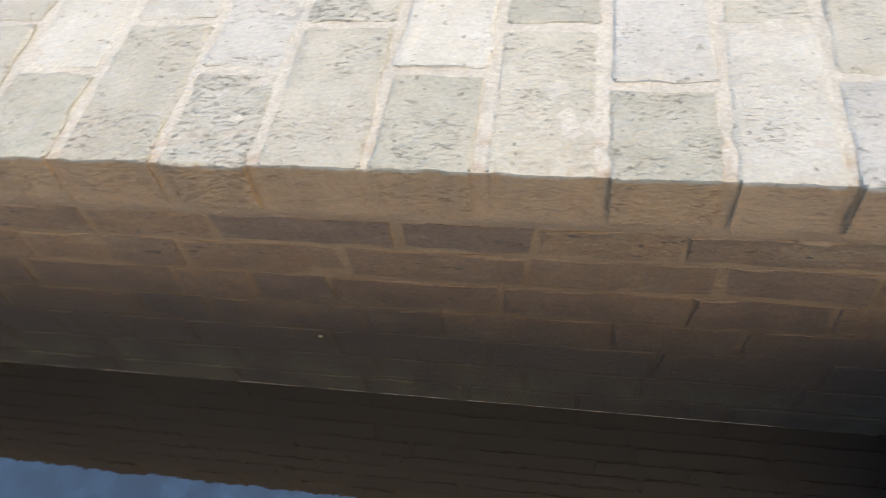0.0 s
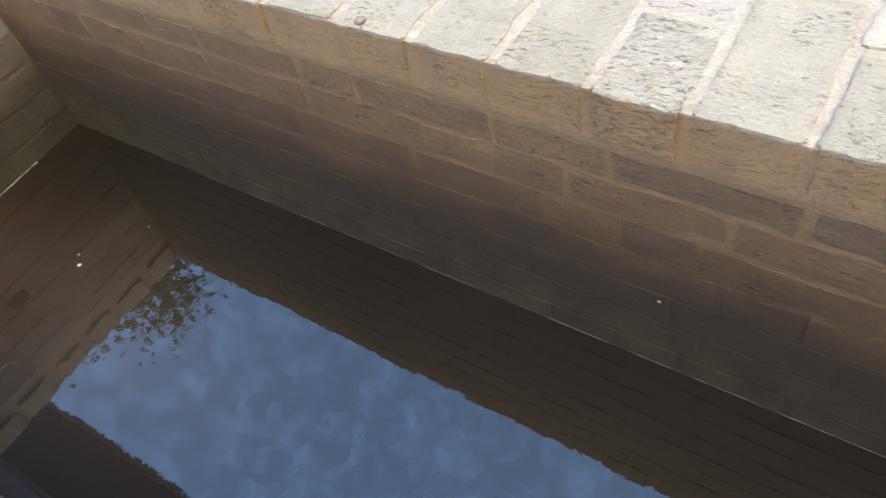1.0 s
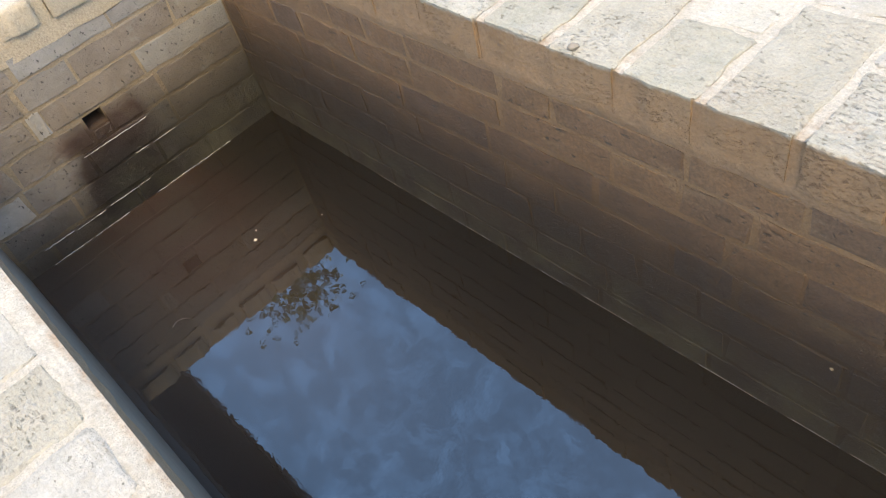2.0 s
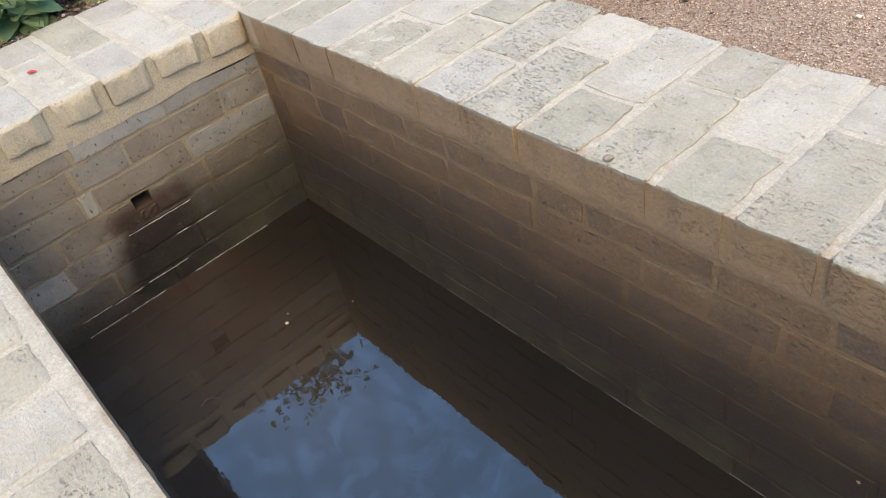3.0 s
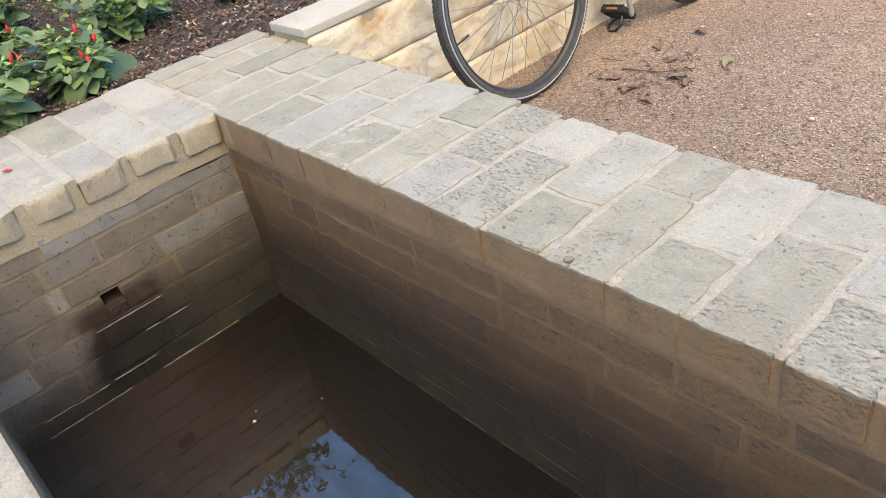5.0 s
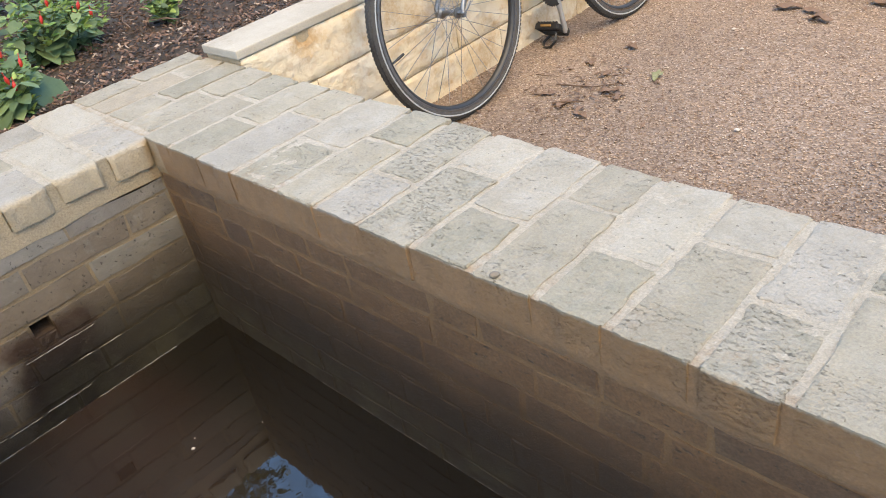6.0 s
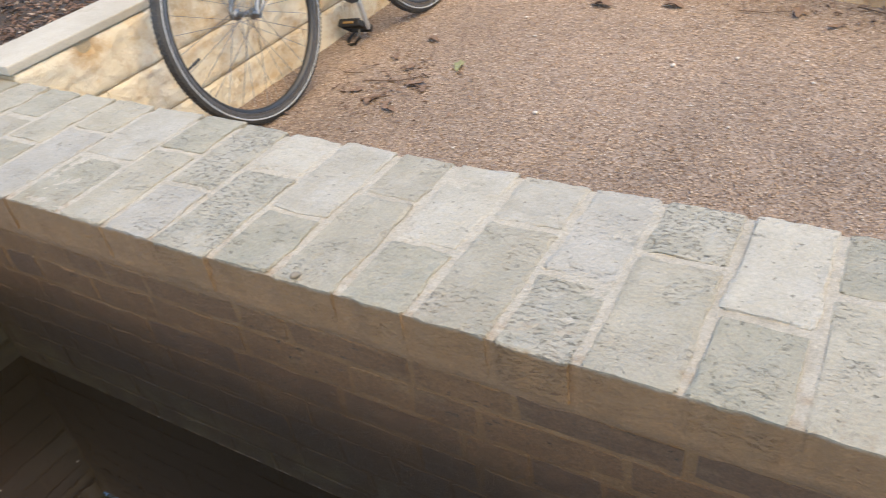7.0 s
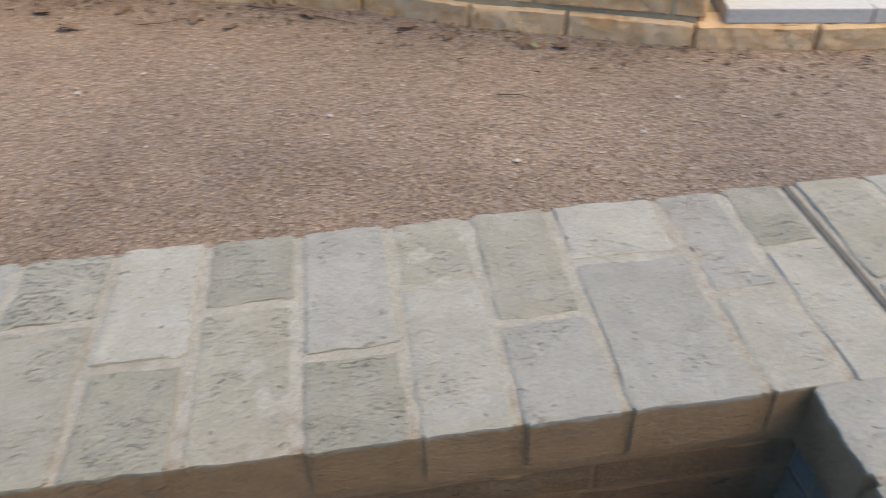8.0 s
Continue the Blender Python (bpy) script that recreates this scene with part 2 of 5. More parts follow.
def slab_stone():
    m = Mat("sawn pale limestone slab", 0.8)
    base = m.ramp(m.noise(7, 6, 0.6), [(0.3, (0.47, 0.415, 0.325)), (0.7, (0.63, 0.565, 0.455))])
    base = m.mix(base, (0.36, 0.27, 0.17), m.ramp(m.noise(16, 7, 0.75, shift=(4, 0, 2)), [(0.56, 0.0), (0.70, 0.65)]))
    base = m.mix(base, m.ramp(m.noise(260, 4, 0.8), [(0.3, 0.75), (0.7, 1.2)]), 0.7, "MULTIPLY")
    m.color(base)
    m.bump(m.noise(120, 5, 0.7), 0.35, 0.002)
    return m.mat


def gravel_bed():
    m = Mat("pink granite grit", 0.95)
    base = m.ramp(m.voronoi(170, "Color"), [(0.0, (0.19, 0.135, 0.10)), (0.4, (0.34, 0.25, 0.192)), (0.75, (0.44, 0.34, 0.27)), (1.0, (0.60, 0.51, 0.43))])
    base = m.mix(base, m.ramp(m.noise(1.6, 5, 0.6), [(0.35, (0.78, 0.77, 0.78)), (0.65, (1.08, 1.06, 1.04))]), 0.9, "MULTIPLY")
    base = m.mix(base, m.ramp(m.noise(40, 5, 0.7), [(0.3, 0.75), (0.7, 1.15)]), 0.7, "MULTIPLY")
    m.color(base)
    m.bump(m.voronoi(170), 0.8, 0.006).bump(m.noise(30, 5, 0.7), 0.5, 0.01)
    return m.mat


def gravel_grain():
    m = Mat("pink granite grain", 0.85)
    base = m.ramp(m.geo.outputs["Random Per Island"], [(0.0, (0.15, 0.092, 0.066)), (0.25, (0.31, 0.208, 0.150)), (0.6, (0.55, 0.405, 0.305)), (0.85, (0.66, 0.515, 0.405)), (0.97, (0.68, 0.58, 0.48)), (1.0, (0.78, 0.72, 0.65))])
    base = m.mix(base, m.ramp(m.noise(1.6, 5, 0.6), [(0.35, (0.78, 0.77, 0.78)), (0.65, (1.08, 1.06, 1.04))]), 0.9, "MULTIPLY")
    m.color(base)
    return m.mat


def speckled(name, dark, light, scale=30.0, rough=0.8, relief=0.003, metal=0.0):
    m = Mat(name, rough, metal)
    base = m.ramp(m.noise(scale, 6, 0.65), [(0.3, dark), (0.7, light)])
    base = m.mix(base, m.ramp(m.noise(scale * 7, 3, 0.7), [(0.3, 0.86), (0.7, 1.1)]), 0.6, "MULTIPLY")
    m.color(base)
    m.bump(m.noise(scale * 4, 4, 0.7), 0.4, relief)
    return m.mat


def island_mix(name, stops, rough=0.8):
    m = Mat(name, rough)
    base = m.ramp(m.geo.outputs["Random Per Island"], stops)
    base = m.mix(base, m.ramp(m.noise(90, 4, 0.7), [(0.3, 0.75), (0.7, 1.2)]), 0.7, "MULTIPLY")
    m.color(base)
    m.bump(m.noise(200, 3, 0.7), 0.4, 0.002)
    return m.mat


def leaf_green(name, stops):
    m = Mat(name, 0.6)
    base = m.ramp(m.geo.outputs["Random Per Island"], stops)
    base = m.mix(base, m.ramp(m.noise(60, 4, 0.6), [(0.3, (0.8, 0.85, 0.8)), (0.7, (1.2, 1.15, 1.1))]), 0.7, "MULTIPLY")
    m.color(base)
    m.bump(m.noise(110, 4, 0.6), 0.3, 0.003)
    glow = m.n.new("ShaderNodeBsdfTranslucent")
    add = m.n.new("ShaderNodeMixShader")
    add.inputs["Fac"].default_value = 0.16
    m.link(base, glow.inputs["Color"])
    m.link(m.bsdf.outputs["BSDF"], add.inputs[1])
    m.link(glow.outputs["BSDF"], add.inputs[2])
    m.link(add.outputs["Shader"], m.n["Material Output"].inputs["Surface"])
    return m.mat


def pool_water():
    m = Mat("murky still water", 0.02)
    base = m.ramp(m.noise(1.7, 4, 0.6), [(0.3, (0.0062, 0.0056, 0.0050)), (0.7, (0.0090, 0.0082, 0.0073))])
    x, y = m.axis("X"), m.axis("Y")
    # a cloud of silt and rust spreads from the inlet; its paler tone also paints reflected light
    silt_sheen = m.math("MULTIPLY", m.span(x, 1.1, 0.3), m.span(y, -0.12, -0.45))
    silt_sheen = m.math("MULTIPLY", silt_sheen, m.ramp(m.noise(3.5, 5, 0.6, shift=(2, 3, 0)), [(0.3, 0.6), (0.65, 1.0)]))
    base = m.mix(base, (0.034, 0.0285, 0.0245), m.math("MULTIPLY", silt_sheen, 0.75))
    rust = m.math("MULTIPLY", m.span(x, 0.75, 0.2), m.math("MULTIPLY", m.span(y, -0.58, -0.42), m.span(y, -0.12, -0.28)))
    base = m.mix(base, (0.021, 0.0115, 0.0095), m.math("MULTIPLY", m.math("MULTIPLY", rust, m.ramp(m.noise(7, 5, 0.65), [(0.35, 0.2), (0.65, 1.0)])), 0.6))
    m.color(base, 1.0)
    m.bsdf.inputs["IOR"].default_value = 1.60
    # a broken film of dust on the surface
    m.rough(m.ramp(m.noise(17, 7, 0.7), [(0.42, 0.012), (0.66, 0.045)]))
    m.bump(m.noise(2.2, 2, 0.5), 0.05, 0.01).bump(m.noise(26, 3, 0.6), 0.10, 0.0012)
    return m.mat


M_BRICK, M_GREY, M_CREAM, M_SLAB = pool_brick(), grey_brick(), cream_block(), slab_stone()
STONES = {
    "P": coping_stone("pale smooth limestone", (0.568, 0.524, 0.436), 0.2, 0.15, 0.6),
    "B": coping_stone("beige limestone", (0.510, 0.462, 0.365), 0.45, 0.4, 0.3),
    "G": coping_stone("grey-green limestone", (0.458, 0.422, 0.330), 0.55, 0.6, 0.25),
    "D": coping_stone("dark pitted limestone", (0.502, 0.462, 0.374), 1.0, 0.6, 0.4),
    "L": coping_stone("cool grey limestone", (0.515, 0.480, 0.418), 0.3, 0.25, 0.35),
}
M_TAN = cream_block("rough tan limestone block", (0.90, 0.66, 0.46))
M_SMOOTH = mortar("smooth trowelled lime", (0.55, 0.48, 0.37))
M_MORTAR = mortar("pale cream mortar", (0.66, 0.60, 0.495), bed=True)
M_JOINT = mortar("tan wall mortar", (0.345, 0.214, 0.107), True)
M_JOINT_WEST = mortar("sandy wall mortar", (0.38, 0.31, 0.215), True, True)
M_BEDJOINT = mortar("buff mortar", (0.66, 0.52, 0.33))
M_GRIT, M_GRAIN, M_WATER = gravel_bed(), gravel_grain(), pool_water()
M_WHITE = speckled("white ledge glint", (0.30, 0.29, 0.28), (0.58, 0.57, 0.56), 130, 0.35, 0.001)
M_GLINT_STALK = speckled("pale glint and stalk", (0.08, 0.07, 0.06), (0.24, 0.215, 0.19), 80, 0.3, 0.001)
M_RENDER = speckled("grey cement edge", (0.20, 0.165, 0.12), (0.30, 0.25, 0.185), 20, 0.75)
M_SOIL = speckled("dark garden soil", (0.035, 0.026, 0.02), (0.10, 0.072, 0.053), 35, 0.95, 0.012)
M_MULCH = island_mix("bark mulch", [(0.0, (0.045, 0.032, 0.025)), (0.5, (0.12, 0.075, 0.055)), (0.8, (0.25, 0.14, 0.10)), (0.93, (0.38, 0.26, 0.19)), (1.0, (0.55, 0.46, 0.38))], 0.9)
M_LEAF = leaf_green("broad green leaves", [(0.0, (0.075, 0.125, 0.055)), (0.5, (0.15, 0.235, 0.095)), (1.0, (0.29, 0.39, 0.17))])
M_BROAD = leaf_green("dark broad leaf", [(0.0, (0.07, 0.13, 0.055)), (1.0, (0.10, 0.17, 0.07))])
M_YOUNG = leaf_green("young yellow-green leaves", [(0.0, (0.17, 0.30, 0.06)), (1.0, (0.38, 0.50, 0.13))])
M_STEM = speckled("green stem", (0.09, 0.12, 0.04), (0.16, 0.19, 0.07), 60, 0.7, 0.001)
M_PETAL = speckled("red petal", (0.62, 0.02, 0.012), (0.80, 0.045, 0.025), 60, 0.5, 0.001)
M_DEAD = island_mix("dry brown leaf", [(0.0, (0.14, 0.085, 0.058)), (1.0, (0.30, 0.195, 0.14))], 0.85)
M_FADED = speckled("faded green leaf", (0.20, 0.22, 0.10), (0.36, 0.36, 0.20), 60, 0.8, 0.001)
M_TWIG = speckled("dark dry twig", (0.09, 0.055, 0.038), (0.20, 0.13, 0.09), 90, 0.9, 0.001)
M_PEBBLE = speckled("white quartz pebble", (0.58, 0.53, 0.47), (0.74, 0.70, 0.64), 90, 0.7, 0.001)
M_TYRE = speckled("dusty black rubber", (0.035, 0.034, 0.034), (0.085, 0.08, 0.075), 60, 0.75, 0.001)
M_BAND = speckled("grey reflective strip", (0.42, 0.44, 0.46), (0.56, 0.58, 0.60), 60, 0.4, 0.0005)
M_ALU = speckled("brushed aluminium", (0.34, 0.335, 0.325), (0.50, 0.49, 0.475), 60, 0.42, 0.0004, 1.0)
M_STEEL = speckled("steel spoke", (0.50, 0.50, 0.50), (0.68, 0.68, 0.68), 90, 0.3, 0.0002, 1.0)
M_BLACK = speckled("black plastic", (0.015, 0.015, 0.016), (0.03, 0.03, 0.032), 50, 0.5, 0.0005)
M_CRANK = speckled("polished aluminium", (0.62, 0.61, 0.59), (0.78, 0.77, 0.75), 60, 0.5, 0.0004, 0.6)
M_PAINT = speckled("silver grey frame paint", (0.32, 0.33, 0.34), (0.40, 0.41, 0.42), 30, 0.35, 0.0003)
M_AMBER = speckled("amber reflector", (0.40, 0.24, 0.10), (0.52, 0.33, 0.14), 50, 0.25, 0.0005)
M_DARK = speckled("dark groove filler", (0.10, 0.09, 0.075), (0.18, 0.16, 0.13), 40, 0.9, 0.001)
M_PLASTER = speckled("painted plaster", (0.42, 0.39, 0.34), (0.50, 0.47, 0.41), 4, 0.9, 0.002)
M_TIMBER = speckled("dark stained boards", (0.07, 0.055, 0.042), (0.13, 0.10, 0.078), 8, 0.8, 0.002)
M_BARK = speckled("grey brown bark", (0.08, 0.065, 0.05), (0.17, 0.14, 0.11), 14, 0.95, 0.01)
M_CROWN = leaf_green("tree leaves", [(0.0, (0.12, 0.16, 0.045)), (0.5, (0.24, 0.28, 0.085)), (1.0, (0.42, 0.44, 0.17))])

# ---- mesh helpers ----
rng = np.random.default_rng(4)


def mesh_of(name, verts, faces, material, smooth=False):
    me = bpy.data.meshes.new(name)
    me.from_pydata([tuple(v) for v in verts], [], faces)
    me.materials.append(material)
    if smooth:
        me.shade_smooth()
    me.update()
    return me


def part(name, bm, material, parent=None, label="", smooth=False):
    """Links a bmesh, or a ready mesh, as one object under its thing."""
    if isinstance(bm, bpy.types.Mesh):
        me = bm
    else:
        me = bpy.data.meshes.new(name)
        bmesh.ops.recalc_face_normals(bm, faces=bm.faces)
        bm.to_mesh(me)
        bm.free()
        me.materials.append(material)
        if smooth:
            me.shade_smooth()
            me.set_sharp_from_angle(angle=radians(45))
    ob = new(name, me)
    ob.parent = parent
    if label:
        ob["label"] = label
    return ob


def thing(name, label, category, at=(0, 0, 0), group="", kind=""):
    ob = new(name)
    ob.empty_display_size = 0.05
    ob.location = at
    return tagged(ob, label, category, group, kind)


def box(bm, lo, hi, bevel=0.0):
    m = Matrix.LocRotScale([(a + b) / 2 for a, b in zip(lo, hi)], None, [b - a for a, b in zip(lo, hi)])
    made = bmesh.ops.create_cube(bm, size=1, matrix=m)
    if bevel:
        edges = list({e for v in made["verts"] for e in v.link_edges})
        bmesh.ops.bevel(bm, geom=edges, offset=bevel, segments=2, affect="EDGES", profile=0.6)
    return bm


def tube(bm, points, radii, sides=8, cap=True):
    """A round bar along the points."""
    pts = [Vector(p) for p in points]
    if not isinstance(radii, (list, tuple)):
        radii = [radii] * len(pts)
    rings = []
    for i, p in enumerate(pts):
        d = (pts[min(i + 1, len(pts) - 1)] - pts[max(i - 1, 0)]).normalized()
        u = d.cross(Vector((0.31, 0.22, 0.93))).normalized()
        w = d.cross(u)
        rings.append([bm.verts.new(p + radii[i] * (math.cos(a) * u + math.sin(a) * w)) for a in (2 * math.pi * k / sides for k in range(sides))])
    for a, b in zip(rings, rings[1:]):
        for k in range(sides):
            bm.faces.new((a[k], a[(k + 1) % sides], b[(k + 1) % sides], b[k]))
    if cap:
        bm.faces.new(rings[0])
        bm.faces.new(rings[-1][::-1])
    return bm


def ring(bm, radius, profile, segs=64, axis="X"):
    """Sweeps a closed profile of (out, along) round the x axis."""
    rows = []
    for k in range(segs):
        a = 2 * math.pi * k / segs
        rows.append([bm.verts.new((s, (radius + r) * math.cos(a), (radius + r) * math.sin(a))) for r, s in profile])
    n = len(profile)
    for k in range(segs):
        a, b = rows[k], rows[(k + 1) % segs]
        for i in range(n):
            bm.faces.new((a[i], a[(i + 1) % n], b[(i + 1) % n], b[i]))
    return bm


def rough_block(lx, ly, lz, seed, cut=0.006, wob=0.003, nu=14, nv=20, inner=False, nose=0.0):
    """A worn stone: full top sheet with rounded arrises and wavering sides; origin at the middle of its top, length along y. nose rounds its +x edge."""
    bm = bmesh.new()
    off = Vector((seed * 3.7, seed * 1.3, seed * 2.1))
    us = [-0.5, -0.5 + cut / lx] + [-0.5 + (i + 1) / nu for i in range(nu - 1)] + [0.5 - cut / lx, 0.5]
    if nose:
        us = us[:-2] + [0.5 - q * nose / lx for q in (0.75, 0.5, 0.3, 0.15, 0.06)] + us[-1:]
        us = sorted(set(us))
    vs = [-0.5, -0.5 + cut / ly] + [-0.5 + (i + 1) / nv for i in range(nv - 1)] + [0.5 - cut / ly, 0.5]
    grid = {}
    for i, u in enumerate(us):
        for j, v in enumerate(vs):
            edge = (i in (0, len(us) - 1)) + (j in (0, len(vs) - 1))
            p = Vector((u * lx, v * ly, 0))
            n1 = noise.noise(p * 26 + off)
            n2 = noise.noise(p * 60 + off * 2)
            n3 = noise.noise(p * 130 - off)
            z = 0.0015 * n1 + 0.0011 * n2 + 0.0007 * n3
            if edge:
                z -= cut * (0.55 + 0.35 * n2) * (1.0 if edge == 1 else 1.4) * (0.35 + max(0, 3 * n1) if inner and j == 0 else 1.0)
                p.x += wob * (noise.noise(p * 38 + off) + 0.9 * noise.noise(p * 13 - off)) * (1.2 if i in (0, len(us) - 1) else 0.2)
                p.y += wob * (0.5 if inner and j == 0 else 1.0) * (noise.noise(p * 38 - off) + (0.3 if inner and j == 0 else 0.9) * noise.noise(p * 13 + off)) * (1.2 if j in (0, len(vs) - 1) else 0.2)
                if edge == 2:
                    p.x, p.y = p.x - math.copysign(0.8 * wob, u), p.y - math.copysign(0.8 * wob, v)
            if nose:
                near = max(0.0, 1 - (0.5 - u) * lx / nose)
                z -= nose * (1 - math.sqrt(max(0.0, 1 - near * near))) * (0.75 + 0.5 * n1)
                ends = max(0.0, 1 - (0.5 - abs(v)) * ly / 0.018)
                p.x -= near * (0.008 * ends * ends + 0.004 * n2)
            grid[i, j] = bm.verts.new((p.x, p.y, z))
    for i in range(len(us) - 1):
        for j in range(len(vs) - 1):
            bm.faces.new((grid[i, j], grid[i + 1, j], grid[i + 1, j + 1], grid[i, j + 1]))
    rim = [grid[i, 0] for i in range(len(us))] + [grid[len(us) - 1, j] for j in range(1, len(vs))]
    rim += [grid[i, len(vs) - 1] for i in range(len(us) - 2, -1, -1)] + [grid[0, j] for j in range(len(vs) - 2, 0, -1)]
    low = [bm.verts.new((v.co.x - (0.004 if nose and v.co.x > 0.4 * lx else 0), v.co.y, -lz + (0.004 * noise.noise(v.co * 30 + off) if nose else 0))) for v in rim]
    for k in range(len(rim)):
        bm.faces.new((rim[k], low[k], low[(k + 1) % len(rim)], rim[(k + 1) % len(rim)]))
    bm.faces.new(low[::-1])
    me = bpy.data.meshes.new("stone")
    bmesh.ops.recalc_face_normals(bm, faces=bm.faces)
    bm.to_mesh(me)
    bm.free()
    me.shade_smooth()
    me.set_sharp_from_angle(angle=radians(32))
    return me


def wall_brick(length, height, depth, seed, cut=0.006, wob=0.0025):
    """A brick whose face looks to -y; origin at the middle of the face."""
    r = random.Random(seed)
    bm = bmesh.new()
    nx = 5
    def row(y, inx, z):
        return [bm.verts.new(((-0.5 + i / nx) * (length - 2 * inx) + (r.uniform(-wob, wob) if 0 < i < nx else r.uniform(-wob, wob) * 1.4), y + r.uniform(-wob, wob) * 0.4, z + r.uniform(-wob, wob) * 0.9)) for i in range(nx + 1)]
    h = height / 2
    rows = [row(depth, 0, -h), row(cut, 0, -h), row(0, cut, -h + cut), row(0, cut, h - cut), row(cut, 0, h), row(depth, 0, h)]
    for a, b in zip(rows, rows[1:]):
        for i in range(nx):
            bm.faces.new((a[i], a[i + 1], b[i + 1], b[i]))
    for e in (0, nx):
        bm.faces.new([q[e] for q in rows])
    bm.faces.new(rows[0][::-1] + rows[-1])
    me = bpy.data.meshes.new("brick")
    bmesh.ops.recalc_face_normals(bm, faces=bm.faces)
    bm.to_mesh(me)
    bm.free()
    return me


# ---- the ground ----
GROUND, WATER = -0.379, -0.500
X0, X1, Y0, Y1 = 0.0, 2.199, -0.645, 0.0
XW, XE, YS, YN = -0.40, 2.54, -0.98, 0.332


def ground_sheet():
    """One sheet to the horizon, open where the pool stands."""
    xs = [-900, -60, -8, XW + 0.06, XE - 0.06, 8, 60, 900]
    ys = [-900, -60, -8, YS + 0.06, YN - 0.06, 6, 60, 900]
    verts = [(x, y, GROUND - 0.002) for x in xs for y in ys]
    n = len(ys)
    faces = [(i * n + j, (i + 1) * n + j, (i + 1) * n + j + 1, i * n + j + 1) for i in range(len(xs) - 1) for j in range(n - 1) if not (i == 3 and j == 3)]
    ob = new("ground", mesh_of("ground", verts, faces, M_GRIT))
    return tagged(ob, "pink granite grit ground, raked flat and dry", "ground", kind="structure")


ground_sheet()


def retaining_face(y):
    """x of the gravel side of the bed wall."""
    return -0.150 - 0.03 * (y - 0.35)


FAR = [(0.2, 2.55), (0.8, 2.37), (1.367, 2.190), (1.82, 2.02), (2.157, 1.80), (2.525, 1.646), (2.75, 1.530), (3.017, 1.459), (3.285, 1.420), (3.7, 1.38), (4.3, 1.37)]


def far_y(x):
    return float(np.interp(x, [p[0] for p in FAR], [p[1] for p in FAR]))


def gravel_grains():
    count = 150000
    x = rng.uniform(-0.45, 3.6, count)
    y = YN - 0.03 + (rng.uniform(0, 1, count) ** 1.25) * 2.4
    keep = (x > np.array([retaining_face(v) for v in y]) + 0.002) & (y < np.interp(x, [p[0] for p in FAR], [p[1] for p in FAR]) - 0.004)
    x, y = x[keep], y[keep]
    n = len(x)
    s = rng.uniform(0.0014, 0.0034, n) * (1 + 0.5 * (rng.uniform(0, 1, n) > 0.93))
    turn = rng.uniform(0, 6.28, n)
    flat = rng.uniform(0.5, 0.9, n)
    base = np.array([(1, 0, 0), (0, 1, 0), (-1, 0, 0), (0, -1, 0), (0, 0, 1)], float)
    jit = rng.uniform(0.7, 1.3, (n, 5, 3))
    pts = base[None] * jit + rng.uniform(-0.25, 0.25, (n, 5, 3))
    c, q = np.cos(turn)[:, None], np.sin(turn)[:, None]
    px = pts[..., 0] * c - pts[..., 1] * q
    py = pts[..., 0] * q + pts[..., 1] * c
    out = np.stack([px * s[:, None] + x[:, None], py * s[:, None] * 0.85 + y[:, None], pts[..., 2] * s[:, None] * flat[:, None] + GROUND + 0.0005], -1).reshape(-1, 3)
    tri = np.array([(0, 1, 4), (1, 2, 4), (2, 3, 4), (3, 0, 4)])
    faces = (tri[None] + 5 * np.arange(n)[:, None, None]).reshape(-1, 3)
    me = bpy.data.meshes.new("gravel")
    me.from_pydata(out.tolist(), [], faces.tolist())
    me.materials.append(M_GRAIN)
    tagged(new("gravel", me), "loose pink and buff granite grit on the ground", "gravel", kind="stuff")


gravel_grains()

# ---- the pool: walls, copings, water ----


def slab(name, lo, hi, material, label, category="wall"):
    ob = part(name, box(bmesh.new(), lo, hi), material)
    return tagged(ob, label, category, kind="structure")


DEEP = -0.95
wall_north = slab("wall_north", (XW + 0.07, Y1 + 0.0001, DEEP), (XE, YN - 0.02, -0.062), M_JOINT, "brown stained brick wall of the sunken pool", "wall")
west_bm = bmesh.new()
FACE_W, BACK_W = X0 - 0.0042, X0 - 0.09
box(west_bm, (XW + 0.07, Y0 - 0.05, DEEP), (BACK_W, Y1 + 0.002, -0.062))
box(west_bm, (BACK_W, Y0 - 0.05, DEEP), (FACE_W, Y1 + 0.002, -0.289))
box(west_bm, (BACK_W, Y0 - 0.05, -0.256), (FACE_W, Y1 + 0.002, -0.062))
box(west_bm, (BACK_W, Y0 - 0.05, -0.289), (FACE_W, -0.376, -0.256))
box(west_bm, (BACK_W, -0.334, -0.289), (FACE_W, Y1 + 0.002, -0.256))
wall_west = tagged(part("wall_west", west_bm, M_JOINT_WEST), "grey pitted brick wall of the pool with a rusty inlet", "wall", kind="structure")
wall_south = slab("wall_south", (XW + 0.07, YS + 0.02, DEEP), (XE, Y0 - 0.052, -0.062), M_JOINT, "stained brick wall of the pool", "wall")
wall_east = slab("wall_east", (X1 + 0.0045, Y0 - 0.05, DEEP), (XE - 0.02, Y1 + 0.010, -0.062), M_JOINT_WEST, "damp brick wall of the pool", "wall")

tagged(part("pool_bottom", box(bmesh.new(), (X0 - 0.05, Y0 - 0.05, DEEP - 0.05), (X1 + 0.05, Y1 + 0.05, DEEP)), M_SOIL), "silted bottom of the pool", "floor", kind="structure")
water_bm = bmesh.new()
box(water_bm, (X0 - 0.008, Y0 - 0.04, DEEP + 0.002), (X1 + 0.008, Y1 + 0.008, WATER))
water = tagged(part("water", water_bm, M_WATER), "still murky dark brown water with dust on it", "water", kind="structure")

